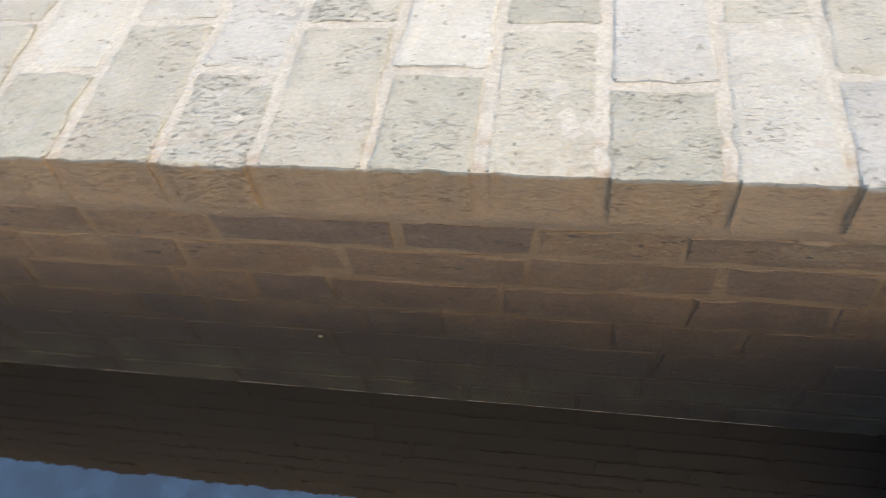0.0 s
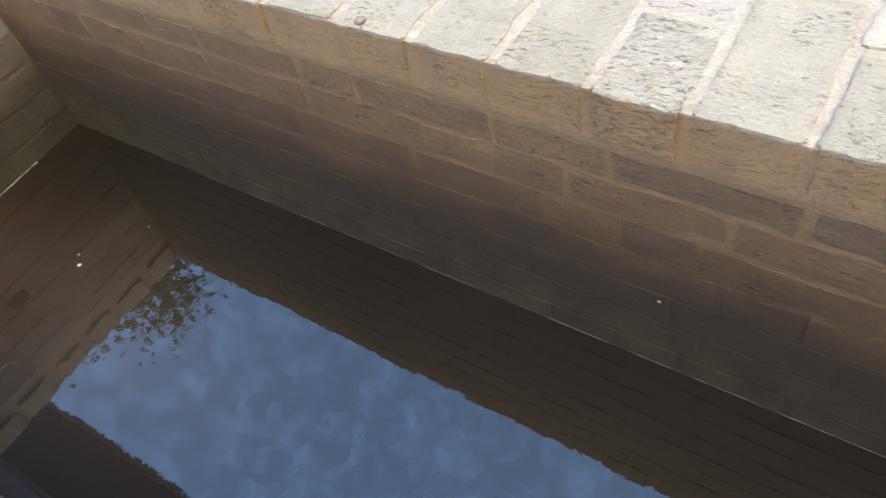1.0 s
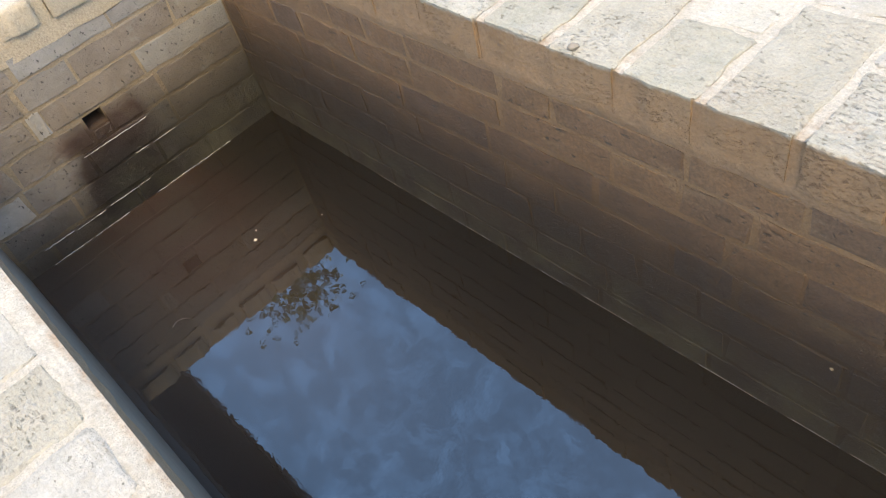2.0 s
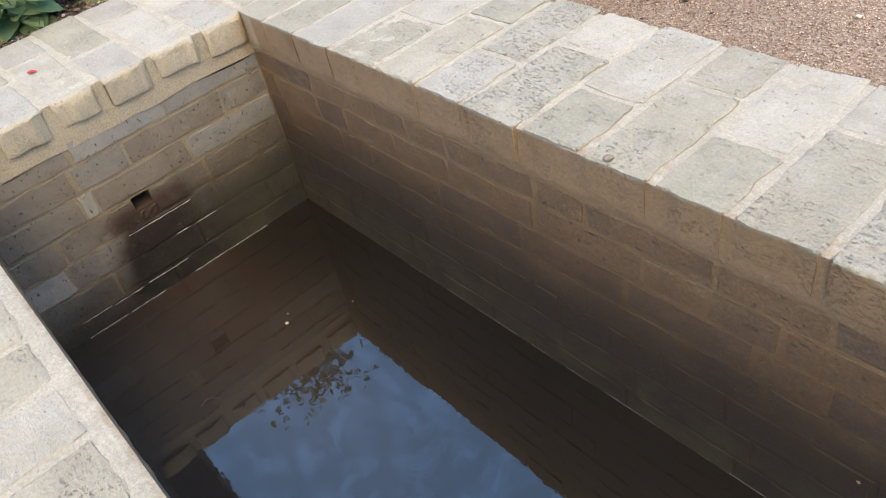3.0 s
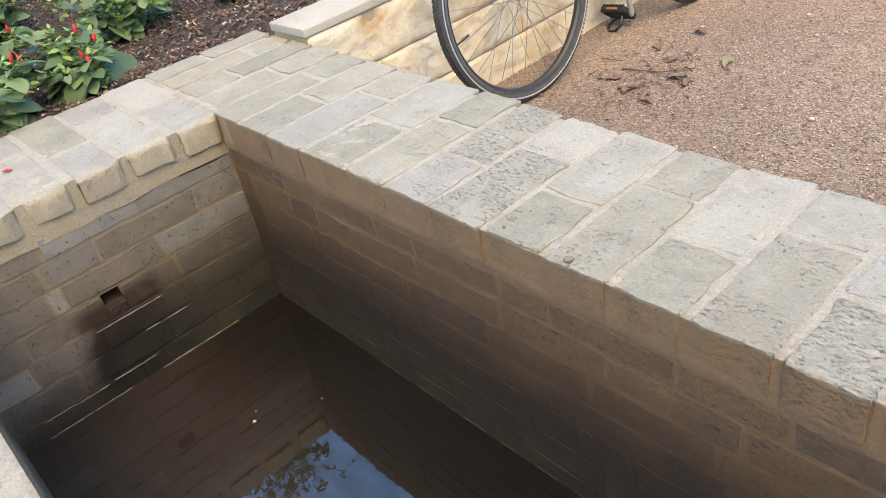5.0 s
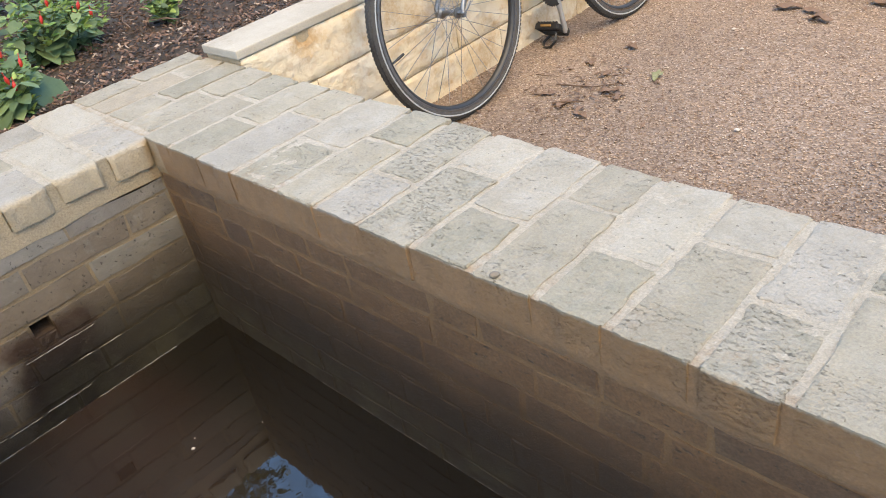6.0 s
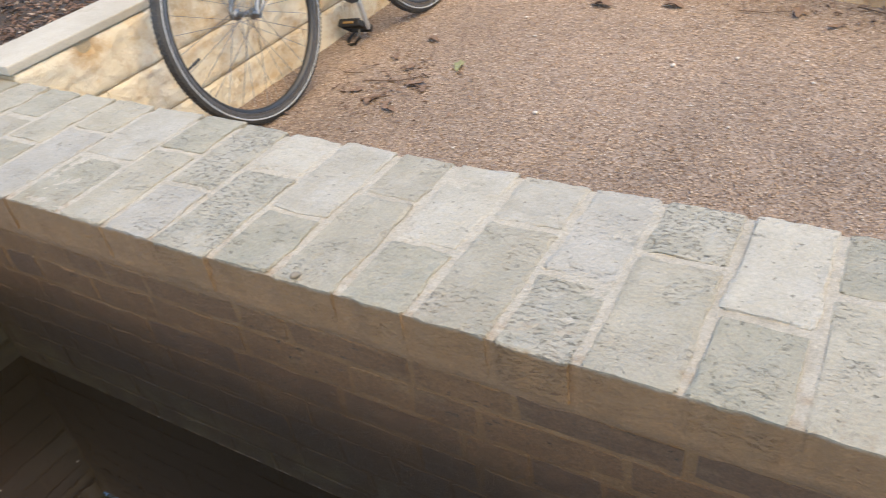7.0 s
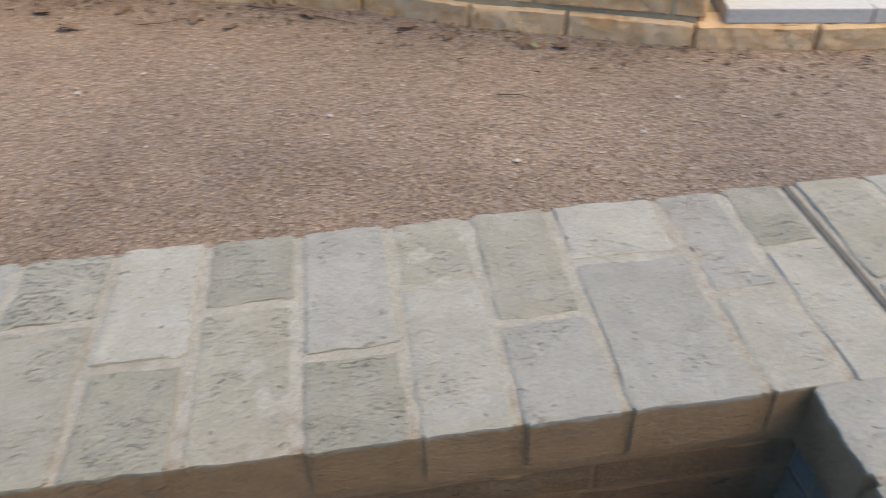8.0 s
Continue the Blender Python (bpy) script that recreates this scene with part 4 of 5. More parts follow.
def turks_cap(x, y, height, stems, seed, leaf=0.06, spread=0.5, flowers=3, label="leafy green plant with small red flowers in the mulch"):
    r = random.Random(seed)
    plant = thing("flowering_plant", label, "plant", (x, y, SOIL_Z - 0.01), "plants in the bed")
    lv, lf, yv, yf = [], [], [], []
    stem_bm = bmesh.new()
    buds = []
    for s in range(stems):
        ang = s * 6.283 / stems + r.uniform(-0.4, 0.4)
        lean = spread * r.uniform(0.35, 1.0)
        h = height * r.uniform(0.6, 1.05)
        path = []
        for i in range(7):
            f = i / 6
            path.append(Vector((math.cos(ang) * lean * h * f ** 1.3 + r.uniform(-0.004, 0.004), math.sin(ang) * lean * h * f ** 1.3 + r.uniform(-0.004, 0.004), h * (f - 0.12 * f * f))))
        tube(stem_bm, path, [0.0028 - 0.0018 * i / 6 for i in range(7)], 5)
        for i in range(1, 7):
            for side in (0, 1) if i < 6 else (0, 1, 2):
                if r.random() < 0.06:
                    continue
                a = ang + r.uniform(-0.6, 0.6) + (1.7 if side == 0 else -1.7 if side == 1 else 0)
                sz = leaf * r.uniform(0.7, 1.45) * (1.0 if i < 5 else 0.6)
                gap = 0.35 * sz
                p = path[i] + Vector((math.cos(a) * gap, math.sin(a) * gap, r.uniform(0.0, 0.012)))
                tube(stem_bm, [path[i], p], 0.0008, 4)
                leaf_geometry(lv, lf, Matrix.Translation(p) @ pose(0, 0, 0, r.uniform(-25, 25), r.uniform(-6, 32), math.degrees(a)), sz)
        tip = path[-1]
        for i in range(22):
            a, q = r.uniform(0, 6.28), r.uniform(0.15, 1)
            p = tip + Vector((math.cos(a) * 0.022 * q, math.sin(a) * 0.022 * q, r.uniform(-0.045, 0.02)))
            leaf_geometry(yv, yf, Matrix.Translation(p) @ pose(0, 0, 0, r.uniform(-30, 30), r.uniform(-50, 10), math.degrees(a)), r.uniform(0.012, 0.027), 0.6)
        buds.append((tip, ang))
    part("stems", stem_bm, M_STEM, plant, "thin green stems")
    part("foliage", mesh_of("foliage", lv, lf, M_LEAF, True), None, plant, "broad heart-shaped green leaves")
    part("young_leaves", mesh_of("young_leaves", yv, yf, M_YOUNG, True), None, plant, "pale yellow-green shoot tips")
    for tip, ang in buds[:flowers]:
        bm = bmesh.new()
        c = tip + Vector((r.uniform(-0.012, 0.012), r.uniform(-0.012, 0.012), 0.014))
        up = Vector((r.uniform(-0.3, 0.3), r.uniform(-0.3, 0.3), 1)).normalized()
        tube(bm, [c, c + up * 0.006, c + up * 0.014, c + up * 0.022], [0.0022, 0.0046, 0.0052, 0.0026], 8)
        tube(bm, [c + up * 0.022, c + up * 0.029, c + up * 0.034], [0.0010, 0.0009, 0.0015], 6)
        part("flower", bm, M_PETAL, plant, "closed bright red flower with a long stamen", True)
    return plant


turks_cap(-0.52, -0.30, 0.17, 8, 1, 0.068, 0.9, 3)
turks_cap(-0.55, -0.10, 0.13, 8, 2, 0.060, 0.9, 3)
turks_cap(-0.72, -0.02, 0.15, 6, 12, 0.060, 0.8, 1)
turks_cap(-0.70, -0.48, 0.18, 7, 13, 0.065, 0.8, 2)
turks_cap(-0.86, -0.20, 0.20, 7, 3, 0.065, 0.7, 2)
turks_cap(-0.86, 0.16, 0.18, 9, 4, 0.050, 0.9, 4)
turks_cap(-0.90, 0.27, 0.13, 7, 21, 0.042, 0.9, 3)
turks_cap(-1.05, 0.33, 0.16, 6, 14, 0.045, 0.8, 2)
turks_cap(-1.18, 0.30, 0.20, 7, 5, 0.055, 0.7, 3)
turks_cap(-1.35, -0.05, 0.24, 7, 6, 0.065, 0.7, 2)
turks_cap(-1.75, 0.25, 0.28, 8, 7, 0.070, 0.7, 3)
turks_cap(-0.90, -0.60, 0.20, 7, 8, 0.065, 0.7, 2)
turks_cap(-0.83, 0.53, 0.10, 7, 9, 0.030, 0.6, 0, "small fine-leaved green seedling in the mulch")
turks_cap(-1.60, 0.62, 0.16, 6, 10, 0.045, 0.6, 1)
# one very broad low leaf
bl_v, bl_f = [], []
leaf_geometry(bl_v, bl_f, pose(0, 0, 0.055, -4, 42, 15), 0.105, 1.05)
big = thing("broad_leaf_plant", "low plant with one broad dark green leaf", "plant", (-0.560, 0.005, SOIL_Z - 0.005), "plants in the bed")
part("foliage", mesh_of("foliage", bl_v, bl_f, M_BROAD, True), None, big)
bm = bmesh.new()
tube(bm, [(-0.03, 0.02, 0), (-0.01, 0.01, 0.03), (0.002, 0, 0.037)], 0.002, 5)
part("stems", bm, M_STEM, big)

# ---- tree west of the bed, seen in the water ----


def tree():
    t = thing("tree", "broad-leaved tree with a loose uneven crown", "tree", (-4.6, 0.5, GROUND))
    bm = bmesh.new()
    tube(bm, [(0, 0, -0.1), (0.03, 0.02, 1.0), (0.1, -0.03, 2.0), (0.05, 0.05, 3.1)], [0.16, 0.13, 0.11, 0.06], 10)
    r = random.Random(12)
    centres = []
    for k in range(26):
        a, el = r.uniform(0, 6.28), r.uniform(-0.35, 1.1)
        q = r.uniform(0.9, 1.75)
        c = Vector((q * math.cos(a) * math.cos(el), 1.45 * q * math.sin(a) * math.cos(el), 2.98 + 0.85 * q * math.sin(el)))
        mid = Vector((c.x * 0.4, c.y * 0.4, 2.1 + 0.35 * (c.z - 2.1)))
        tube(bm, [(0.08, 0, 1.9), mid, c], [0.05, 0.028, 0.008], 6)
        centres.append(c)
    part("trunk", bm, M_BARK, t, "grey-brown trunk and limbs")
    lv, lf = [], []
    for c in centres:
        for i in range(260):
            d = Vector((r.gauss(0, 0.22), r.gauss(0, 0.22), r.gauss(0, 0.17)))
            leaf_geometry(lv, lf, Matrix.Translation(c + d) @ pose(0, 0, 0, r.uniform(-60, 60), r.uniform(-60, 60), r.uniform(0, 360)), r.uniform(0.045, 0.085), 0.8)
    part("crown", mesh_of("crown", lv, lf, M_CROWN, True), None, t, "green leaves with gaps between the clumps")


tree()

# ---- the bicycle ----
WHEEL_R = 0.309


def wheel(bike, y, valve_angle, name, label):
    """A spoked wheel in the plane x = 0, hub at (0, y, WHEEL_R)."""
    w = new(name)
    w.parent = bike
    w.location = (0, y, WHEEL_R)
    w["label"] = label
    prof = [(0.016 * math.sin(a), 0.0165 * math.cos(a)) for a in (2 * math.pi * k / 10 for k in range(10))]
    part("tyre", ring(bmesh.new(), WHEEL_R - 0.016, prof, 96), M_TYRE, w, "worn black rubber tyre", True)
    tv, tf = [], []
    for k in range(150):
        for row, sx in enumerate((-0.0105, -0.0035, 0.0035, 0.0105)):
            a = 2 * math.pi * (k + 0.5 * (row % 2)) / 150
            out = WHEEL_R - 0.016 + 0.0158 * math.cos(math.asin(sx / 0.0165))
            n0 = len(tv)
            for d, wd, up in ((-0.5, -1, -0.001), (0.5, -1, -0.001), (0.5, 1, -0.001), (-0.5, 1, -0.001), (-0.4, -0.8, 0.0016), (0.4, -0.8, 0.0016), (0.4, 0.8, 0.0016), (-0.4, 0.8, 0.0016)):
                b = a + d * 0.027
                tv.append((sx + wd * 0.0024, (out + up) * math.cos(b), (out + up) * math.sin(b)))
            tf += [tuple(n0 + i for i in q) for q in ((4, 5, 6, 7), (0, 1, 5, 4), (1, 2, 6, 5), (2, 3, 7, 6), (3, 0, 4, 7))]
    part("tread", mesh_of("tread", tv, tf, M_TYRE), None, w, "blocky rubber tread")
    for sx in (1, -1):
        bp = [(0.0012, sx * 0.0166), (0.0004, sx * 0.0174), (-0.0026, sx * 0.0174), (-0.0034, sx * 0.0166), (-0.001, sx * 0.0150)]
        part("reflective_strip", ring(bmesh.new(), WHEEL_R - 0.0145, bp, 96), M_BAND, w, "grey reflective strip", True)
    rp = [(-0.001, 0.0125), (-0.0055, 0.0130), (-0.0115, 0.0125), (-0.0115, -0.0125), (-0.0055, -0.0130), (-0.001, -0.0125), (-0.006, 0.0)]
    part("rim", ring(bmesh.new(), WHEEL_R - 0.022, rp, 96), M_ALU, w, "silver aluminium rim", True)
    ip = [(-0.0112, 0.0122), (-0.018, 0.0105), (-0.0225, 0.004), (-0.0225, -0.004), (-0.018, -0.0105), (-0.0112, -0.0122)]
    part("rim_well", ring(bmesh.new(), WHEEL_R - 0.022, ip, 96), M_BLACK, w, "black inner rim", True)
    bm = bmesh.new()
    tube(bm, [(-0.050, 0, 0), (-0.036, 0, 0), (-0.034, 0, 0), (-0.030, 0, 0), (-0.026, 0, 0), (0.026, 0, 0), (0.030, 0, 0), (0.034, 0, 0), (0.036, 0, 0), (0.050, 0, 0)], [0.005, 0.007, 0.016, 0.016, 0.008, 0.008, 0.016, 0.016, 0.007, 0.005], 14)
    hub = part("hub", bm, M_ALU, w, "silver hub", True)
    bm = bmesh.new()
    tube(bm, [(0.050, 0, 0), (0.056, 0, 0), (0.062, 0.0, 0.0)], [0.009, 0.010, 0.006], 10)
    tube(bm, [(0.058, 0, 0), (0.064, 0.012, 0.012), (0.062, 0.03, 0.03)], [0.004, 0.0045, 0.003], 6)
    part("quick_release", bm, M_ALU, w, "silver quick-release lever", True)
    spoke_bm = bmesh.new()
    tube(spoke_bm, [(0, 0, 0), (0, 0, 1)], 0.0010, 4)
    spoke_me = bpy.data.meshes.new("spoke")
    spoke_bm.to_mesh(spoke_me)
    spoke_bm.free()
    spoke_me.materials.append(M_STEEL)
    for k in range(32):
        a = 2 * math.pi * k / 32 + 0.05
        sx = 0.031 if k % 2 else -0.031
        cross = a + (0.95 if (k // 2) % 2 else -0.95)
        p = Vector((sx, 0.017 * math.cos(cross), 0.017 * math.sin(cross)))
        q = Vector((0, (WHEEL_R - 0.05) * math.cos(a), (WHEEL_R - 0.05) * math.sin(a)))
        sp = part("spoke", spoke_me, None, w)
        d = q - p
        sp.matrix_basis = Matrix.LocRotScale(p, d.to_track_quat("Z", "Y"), (1, 1, d.length))
    bm = bmesh.new()
    v = Vector((0, math.cos(valve_angle), math.sin(valve_angle)))
    tube(bm, [v * (WHEEL_R - 0.048), v * (WHEEL_R - 0.066), v * (WHEEL_R - 0.070), v * (WHEEL_R - 0.095)], [0.0032, 0.0032, 0.0042, 0.0038], 8)
    part("valve", bm, M_BLACK, w, "dark valve with cap", True)
    return w


def bicycle():
    """Front towards -y; the wheel plane leans a little on the wall."""
    bike = thing("bicycle", "silver grey bicycle leaning against the cream stone wall", "bicycle")
    bike.matrix_basis = pose(0.004, 0.985, GROUND - 0.002, 0, -7.0, 0)
    wheel(bike, 0.0, math.radians(192), "front_wheel", "front wheel with silver rim and thin spokes")
    base, bb = 0.905, Vector((0, 0.545, 0.240))
    wheel(bike, base, math.radians(70), "rear_wheel", "rear wheel with silver rim and thin spokes")
    head_low, head_top = Vector((0, 0.155, 0.57)), Vector((0, 0.205, 0.72))
    seat_top, rear = Vector((0, 0.66, 0.72)), Vector((0, base, WHEEL_R))
    bm = bmesh.new()
    tube(bm, [head_low, bb], 0.016, 10)
    tube(bm, [head_top - Vector((0, -0.01, 0.03)), seat_top - Vector((0, 0.01, 0.04))], 0.014, 10)
    tube(bm, [bb, seat_top], 0.015, 10)
    tube(bm, [head_low - Vector((0, 0.008, 0.02)), head_top], 0.018, 10)
    for sx in (-1, 1):
        tube(bm, [bb + Vector((sx * 0.018, 0.02, 0)), Vector((sx * 0.034, 0.70, 0.282)), rear + Vector((sx * 0.062, 0, 0))], [0.010, 0.009, 0.008], 8)
        tube(bm, [seat_top - Vector((-sx * 0.014, 0.0, 0.05)), rear + Vector((sx * 0.062, 0, 0))], [0.008, 0.007], 8)
    tube(bm, [bb - Vector((0.036, 0, 0)), bb + Vector((0.036, 0, 0))], 0.020, 12)
    part("frame", bm, M_PAINT, bike, "silver grey painted tube frame", True)
    bm = bmesh.new()
    for sx in (-1, 1):
        tube(bm, [head_low + Vector((sx * 0.020, 0, -0.01)), Vector((sx * 0.045, 0.10, 0.47)), Vector((sx * 0.052, 0.03, 0.36)), Vector((sx * 0.053, 0.002, WHEEL_R + 0.012)), Vector((sx * 0.053, 0, WHEEL_R - 0.012))], [0.012, 0.011, 0.009, 0.008, 0.008], 8)
    tube(bm, [head_low + Vector((-0.03, 0, 0)), head_low + Vector((0.03, 0, 0))], 0.013, 8)
    part("fork", bm, M_ALU, bike, "silver fork", True)
    bm = bmesh.new()
    tube(bm, [head_top, head_top + Vector((0, 0.02, 0.07)), head_top + Vector((0, -0.05, 0.11))], 0.013, 8)
    c = head_top + Vector((0, -0.05, 0.11))
    tube(bm, [c + Vector((-0.28, 0.07, 0.02)), c + Vector((-0.14, 0.01, 0.01)), c, c + Vector((0.14, 0.01, 0.01)), c + Vector((0.28, 0.07, 0.02))], 0.012, 8)
    part("handlebar", bm, M_BLACK, bike, "black handlebar", True)
    bm = bmesh.new()
    tube(bm, [seat_top, seat_top + Vector((0, 0.045, 0.13))], 0.012, 8)
    s = seat_top + Vector((0, 0.045, 0.14))
    tube(bm, [s + Vector((0, -0.15, 0.005)), s + Vector((0, -0.06, 0.01)), s + Vector((0, 0.04, 0.012)), s + Vector((0, 0.11, 0.02))], [0.014, 0.024, 0.055, 0.05], 10)
    part("saddle", bm, M_BLACK, bike, "black saddle on a post", True)
    # crankset on the wall side
    crank = new("crankset")
    crank.parent = bike
    crank.location = bb
    crank["label"] = "silver crankset with toothed chainring"
    bm = bmesh.new()
    segs = 44 * 2
    outer, inner = [], []
    for k in range(segs):
        a = 2 * math.pi * k / segs
        ro = 0.088 if k % 2 else 0.082
        outer.append([bm.verts.new((x, ro * math.cos(a), ro * math.sin(a))) for x in (-0.046, -0.043)])
        inner.append([bm.verts.new((x, 0.066 * math.cos(a), 0.066 * math.sin(a))) for x in (-0.046, -0.043)])
    for k in range(segs):
        j = (k + 1) % segs
        for q in ((outer[k][0], outer[j][0], outer[j][1], outer[k][1]), (inner[k][1], inner[j][1], inner[j][0], inner[k][0]), (outer[k][1], outer[j][1], inner[j][1], inner[k][1]), (outer[j][0], outer[k][0], inner[k][0], inner[j][0])):
            bm.faces.new(q)
    part("chainring", bm, M_BLACK, crank, "dark toothed chainring")
    bm = bmesh.new()
    for k in range(5):
        a = 2 * math.pi * k / 5 + 0.3
        tube(bm, [(-0.048, 0, 0), (-0.047, 0.070 * math.cos(a), 0.070 * math.sin(a))], [0.009, 0.006], 6)
    tube(bm, [(-0.060, 0, 0), (-0.030, 0, 0)], 0.016, 12)
    part("spider", bm, M_ALU, crank, "silver five-armed spider", True)
    for sx, dz, name in ((-1, -1, "crank_arm"), (1, 1, "crank_arm")):
        bm = bmesh.new()
        tip = Vector((sx * 0.047, -0.02 * dz, dz * 0.178))
        tube(bm, [(sx * 0.050, 0.002 * dz, -dz * 0.014), (sx * 0.050, -0.004 * dz, dz * 0.03), (sx * 0.048, -0.015 * dz, dz * 0.12), tip, tip + Vector((0, 0, dz * 0.012))], [0.012, 0.012, 0.0085, 0.0105, 0.006], 10)
        tube(bm, [tip - Vector((sx * 0.006, 0, 0)), tip + Vector((sx * 0.004, 0, 0))], 0.0075, 8)
        part(name, bm, M_CRANK, crank, "silver crank arm", True)
        bm = bmesh.new()
        c = tip + Vector((sx * 0.055, 0, 0))
        tube(bm, [tip, tip + Vector((sx * 0.10, 0, 0))], 0.008, 8)
        for yy in (-0.034, 0.034):
            box(bm, (c.x - 0.046, c.y + yy - 0.005, c.z - 0.011), (c.x + 0.046, c.y + yy + 0.005, c.z + 0.011), 0.003)
            for k in range(7):
                xx = c.x - 0.039 + k * 0.013
                box(bm, (xx - 0.003, c.y + yy - 0.004, c.z + 0.009), (xx + 0.003, c.y + yy + 0.004, c.z + 0.016))
        for xx in (-0.046, 0.046):
            box(bm, (c.x + xx - 0.005, c.y - 0.036, c.z - 0.010), (c.x + xx + 0.005, c.y + 0.036, c.z + 0.010), 0.003)
        tilt = Matrix.Translation(c) @ pose(0, 0, 0, 38 * dz, 0, 0) @ Matrix.Translation(-c)
        bmesh.ops.transform(bm, matrix=tilt, verts=bm.verts)
        part("pedal", bm, M_BLACK, crank, "black cage pedal")
        bm = bmesh.new()
        loop = [(0.040, 0.036, 0.0), (0.046, 0.046, 0.022), (0.024, 0.056, 0.044), (-0.010, 0.050, 0.050), (-0.032, 0.022, 0.040), (-0.030, -0.016, 0.030), (-0.034, -0.044, 0.034), (-0.040, -0.040, 0.006)]
        tube(bm, [c + Vector((x, -y, dz * z)) for x, y, z in loop], 0.0055, 6)
        part("toe_strap", bm, M_BLACK, crank, "looped black toe strap", True)
        for yy in (-0.041, 0.041):
            bm = box(bmesh.new(), (c.x - 0.022, c.y + yy - 0.0025, c.z - 0.004), (c.x + 0.022, c.y + yy + 0.0025, c.z + 0.004), 0.001)
            bmesh.ops.transform(bm, matrix=tilt, verts=bm.verts)
            part("pedal_reflector", bm, M_AMBER, crank, "amber pedal reflector")
    bm = bmesh.new()
    for side in (1, -1):
        pts = [bb + Vector((-0.0445, 0, side * 0.084)), Vector((-0.043, 0.74, WHEEL_R - 0.02 + side * 0.058)), rear + Vector((-0.042, 0, side * 0.036))]
        tube(bm, pts, 0.0038, 6)
    part("chain", bm, M_BLACK, bike, "dark oily chain")
    bm = bmesh.new()
    tube(bm, [rear + Vector((-0.050, 0, 0)), rear + Vector((-0.034, 0, 0))], [0.030, 0.042], 20)
    part("cassette", bm, M_STEEL, bike, "steel sprocket cluster")


bicycle()

# ---- litter ----


def curled_leaf(x, y, size, seed, z=GROUND + 0.004, mat=None, label="curled dry brown leaf lying on the grit", name="dead_leaf", group="dead leaves on the grit"):
    r = random.Random(seed)
    verts, faces = [], []
    n, m = 7, 4
    off = Vector((seed * 1.7, seed * 0.9, 0))
    for i in range(n + 1):
        u = i / n
        half = 0.36 * math.sin(math.pi * min(0.98, u * 0.94 + 0.04)) ** 0.8 * (1 + 0.8 * noise.noise(Vector((u * 6, 0, 0)) + off))
        for j in range(m + 1):
            v = (j / m - 0.5) * 2 * half
            zz = 0.9 * abs(v) ** 1.3 + 0.22 * math.sin(u * 4 + seed) ** 2 + 0.28 * noise.noise(Vector((u * 3, v * 5, 1)) + off)
            verts.append(((u - 0.5) * size * 1.3, v * size * 0.8, zz * size * 0.5))
    for i in range(n):
        for j in range(m):
            faces.append((i * (m + 1) + j, (i + 1) * (m + 1) + j, (i + 1) * (m + 1) + j + 1, i * (m + 1) + j + 1))
    low = min(v[2] for v in verts)
    me = mesh_of(name, [(a, b, c - low) for a, b, c in verts], faces, mat or M_DEAD, True)
    ob = new(name, me)
    sol = ob.modifiers.new("thickness", "SOLIDIFY")
    sol.thickness = 0.0008
    ob.matrix_basis = pose(x, y, z, 0, 0, r.uniform(0, 360))
    return tagged(ob, label, "leaf", group)


LITTER = [(0.149, 1.178, 0.05), (0.325, 1.091, 0.055), (0.300, 1.125, 0.04), (0.231, 1.139, 0.06), (0.314, 1.261, 0.065), (0.355, 1.245, 0.05), (0.134, 1.437, 0.05), (0.235, 1.37, 0.045), (0.639, 2.005, 0.09), (0.503, 2.084, 0.10), (0.585, 2.07, 0.075), (0.881, 2.037, 0.075), (1.279, 2.035, 0.075), (1.403, 1.949, 0.06), (0.19, 1.59, 0.05), (1.64, 1.99, 0.065), (1.95, 1.83, 0.065), (2.284, 1.646, 0.065), (2.07, 1.74, 0.06), (2.38, 1.60, 0.055), (1.03, 2.16, 0.065), (0.34, 2.16, 0.065), (0.76, 2.20, 0.075)]
for n, (x, y, s) in enumerate(LITTER):
    curled_leaf(x, y, s * 0.8, n + 1)
curled_leaf(0.384, 1.414, 0.055, 77, mat=M_FADED, label="pale green fallen leaf on the grit")
curled_leaf(2.30, 1.625, 0.035, 78, mat=M_FADED, label="pale green fallen leaf on the grit")
curled_leaf(-0.172, -0.392, 0.016, 79, z=0.0025, mat=M_PETAL, label="fallen red petal on the coping", name="petal", group="petals")


def twig(points, radius, label="thin dark twig lying on the grit", name="twig", group="twigs on the grit", mat=None):
    bm = bmesh.new()
    tube(bm, points, [radius * (1 - 0.6 * i / (len(points) - 1)) for i in range(len(points))], 6)
    tagged(part(name, bm, mat or M_TWIG, smooth=True), label, "twig", group)


TW = GROUND + 0.0045
twig([(0.13, 1.245, TW), (0.19, 1.25, TW + 0.004), (0.25, 1.275, TW), (0.33, 1.335, TW + 0.003)], 0.003)
twig([(0.20, 1.125, TW), (0.24, 1.145, TW + 0.004), (0.28, 1.175, TW)], 0.0045)
twig([(0.27, 1.305, TW), (0.29, 1.265, TW + 0.004), (0.34, 1.245, TW + 0.002), (0.37, 1.26, TW)], 0.0045)
twig([(0.02, 1.285, TW), (0.06, 1.284, TW + 0.002), (0.10, 1.30, TW)], 0.002)
twig([(1.66, 1.99, TW), (1.72, 1.94, TW + 0.003), (1.80, 1.89, TW)], 0.003)
twig([(1.44, 2.12, TW), (1.52, 2.07, TW + 0.003), (1.58, 2.08, TW)], 0.003)
twig([(2.14, 1.35, TW), (2.20, 1.33, TW + 0.003), (2.25, 1.29, TW)], 0.002)
twig([(1.10, 2.03, TW), (1.18, 2.02, TW + 0.002), (1.25, 2.05, TW)], 0.002)
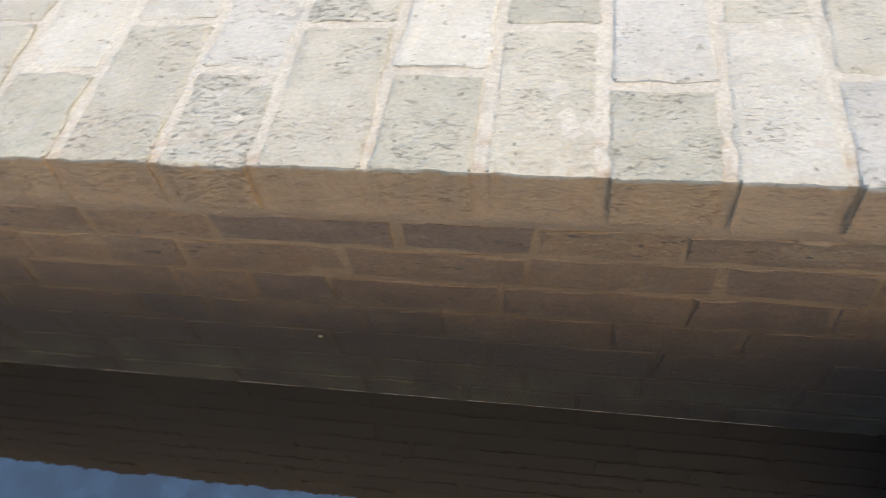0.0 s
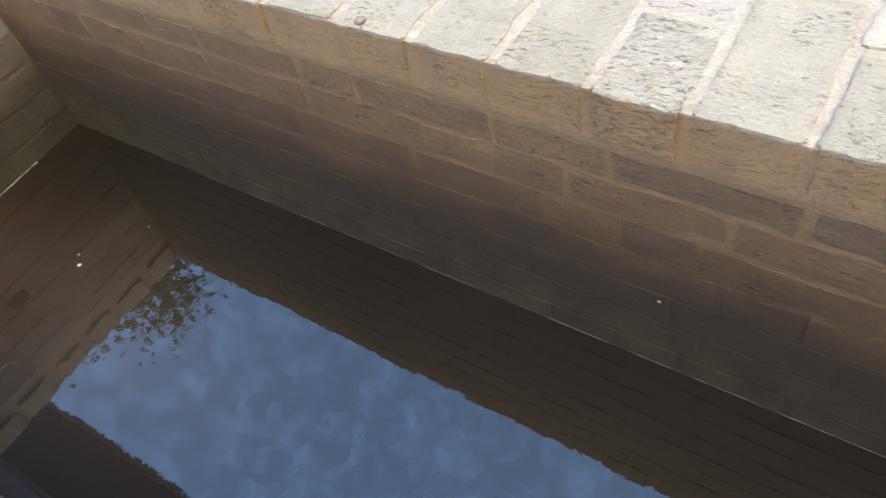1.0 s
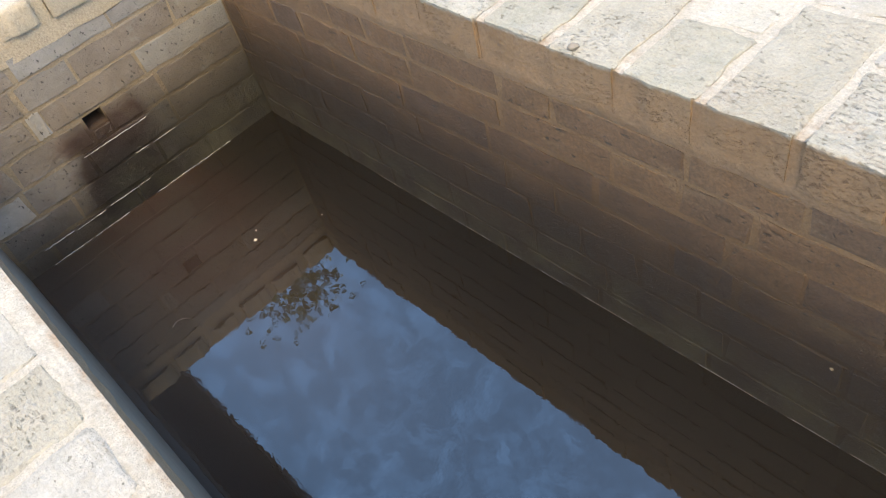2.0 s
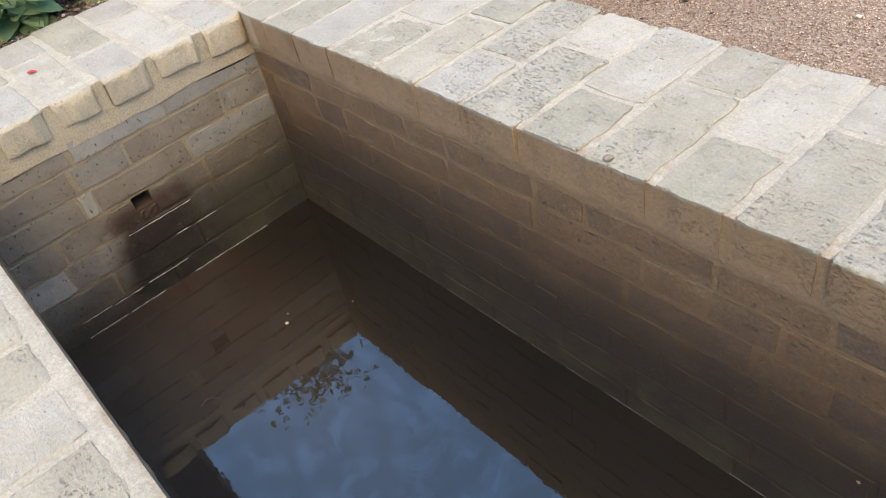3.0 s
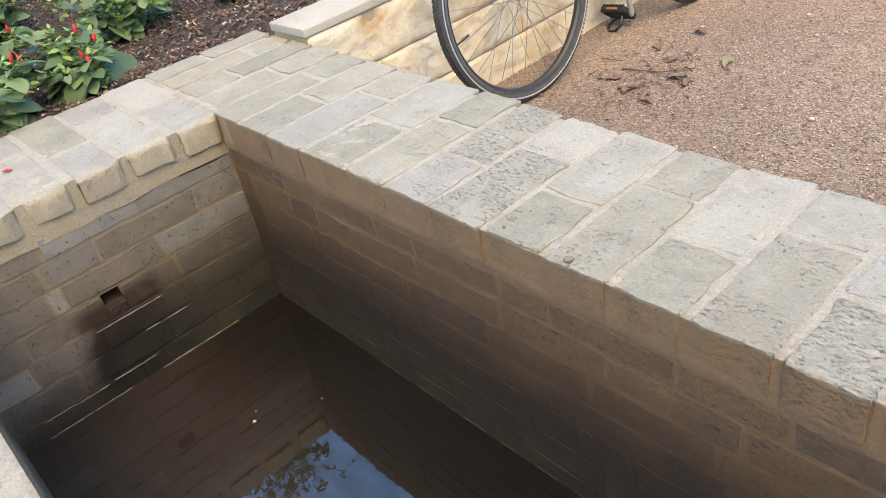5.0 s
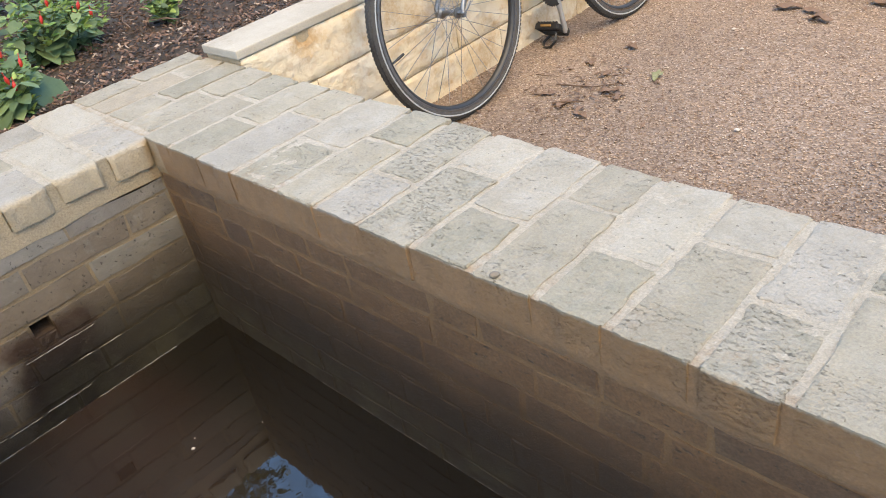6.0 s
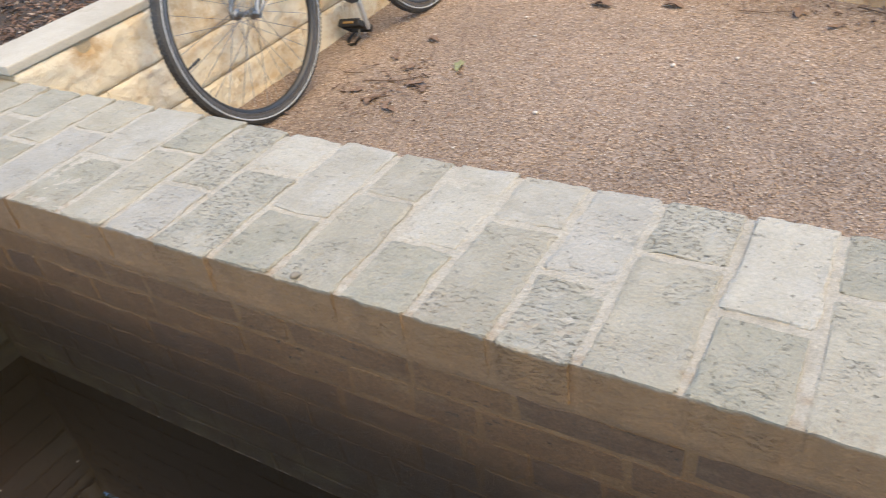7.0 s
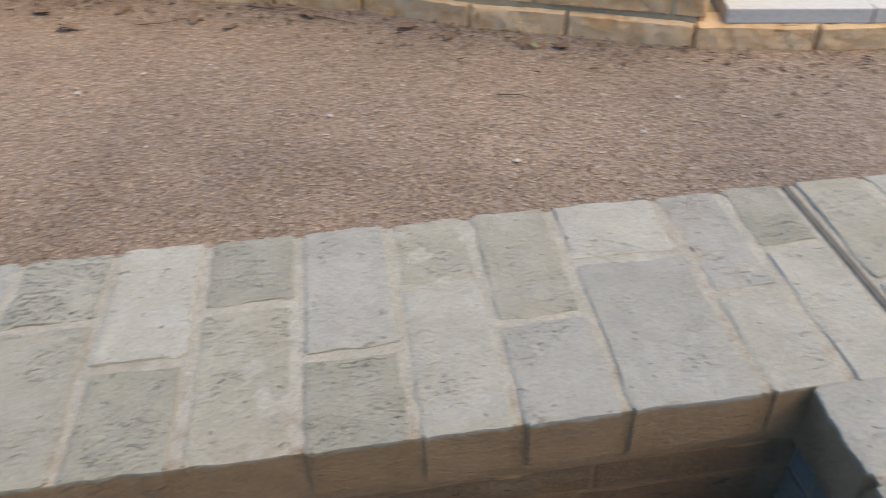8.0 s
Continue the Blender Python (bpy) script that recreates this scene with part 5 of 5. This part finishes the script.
for k, (x, y, a) in enumerate(((-0.56, 0.43, 2.2), (-0.78, 0.50, 0.4), (-0.90, 0.42, 2.9), (-1.0, 0.75, 0.6), (-0.80, -0.02, 1.2))):
    d = Vector((math.cos(a), math.sin(a), 0)) * 0.06
    c = Vector((x, y, SOIL_Z + 0.022))
    twig([c - d, c + Vector((0.008, -0.006, 0.008)), c + d * 0.7, c + d * 1.2 + Vector((0.012, 0.008, 0.012))], 0.003, "pale bent twig in the mulch", group="twigs in the mulch", mat=M_DEAD)


def pebble(x, y, s, seed, z=GROUND, mat=None, label="small white pebble on the pink grit", name="pebble", group="pebbles on the grit", category="pebble"):
    bm = bmesh.new()
    bmesh.ops.create_icosphere(bm, subdivisions=2, radius=1)
    off = Vector((seed * 2.3, seed, 0))
    for v in bm.verts:
        v.co *= 1 + 0.35 * noise.noise(v.co * 0.9 + off)
        v.co = Vector((v.co.x * s, v.co.y * s * 0.75, v.co.z * s * 0.55))
    ob = part(name, bm, mat or M_PEBBLE, smooth=True)
    ob.matrix_basis = pose(x, y, z + s * 0.45, 0, 0, seed * 47)
    tagged(ob, label, category, group)


for n, (x, y, s) in enumerate(((0.749, 1.190, 0.011), (1.017, 1.572, 0.012), (1.700, 1.317, 0.011), (2.126, 1.024, 0.011), (1.178, 1.662, 0.009), (2.455, 1.094, 0.011), (1.40, 1.55, 0.007), (0.52, 1.70, 0.008), (2.60, 1.25, 0.009), (1.25, 1.25, 0.006), (0.62, 0.95, 0.006), (0.42, 1.85, 0.009), (1.9, 1.45, 0.007))):
    pebble(x, y, s * 0.75, n + 1)
pebble(0.956, 0.004, 0.0085, 40, 0.0005, M_RENDER, "small grey stone chip on the coping edge", "stone_chip", "chips")


def leaf_litter():
    """Crumbled leaf and twig bits along the foot of the far wall and below the bicycle."""
    r = random.Random(31)
    verts, faces = [], []
    for i in range(520):
        if i % 5 == 0:
            x, y = r.gauss(0.25, 0.10), r.gauss(1.25, 0.14)
        else:
            x = r.uniform(0.25, 3.6)
            y = far_y(x) - 0.012 - abs(r.gauss(0, 0.12))
        m = pose(x, y, GROUND + r.uniform(0.003, 0.007), r.uniform(-30, 30), r.uniform(-30, 30), r.uniform(0, 360))
        a, b = r.uniform(0.004, 0.017), r.uniform(0.002, 0.007)
        k = len(verts)
        verts += [tuple(m @ Vector(p)) for p in ((-a, 0, 0), (0, -b, 0.001), (a, 0.2 * b, 0), (0.1 * a, b, 0.002), (0, 0, 0.004), (0, 0, -0.002))]
        for p, q in ((0, 1), (1, 2), (2, 3), (3, 0)):
            faces += [(k + p, k + q, k + 4), (k + q, k + p, k + 5)]
    tagged(new("leaf_litter", mesh_of("leaf_litter", verts, faces, M_DEAD)), "dark crumbled leaf bits blown along the wall", "leaf litter", kind="stuff")


leaf_litter()

# ---- floating on the water ----
pebble(0.323, -0.279, 0.0042, 51, WATER - 0.001, M_PEBBLE, "white speck of petal floating on the water", "floating_speck", "specks on the water", "speck")
pebble(0.300, -0.262, 0.0018, 52, WATER - 0.0004, M_PEBBLE, "white speck of petal floating on the water", "floating_speck", "specks on the water", "speck")
pebble(0.385, -0.150, 0.0016, 53, WATER - 0.0004, M_PEBBLE, "white speck of petal floating on the water", "floating_speck", "specks on the water", "speck")
twig([(0.372, -0.512, WATER + 0.0006), (0.366, -0.500, WATER + 0.0008), (0.370, -0.488, WATER + 0.0008), (0.382, -0.480, WATER + 0.0006)], 0.0005, "thin curled dry stalk floating on the water", "floating_stalk", "stalks", M_GLINT_STALK)
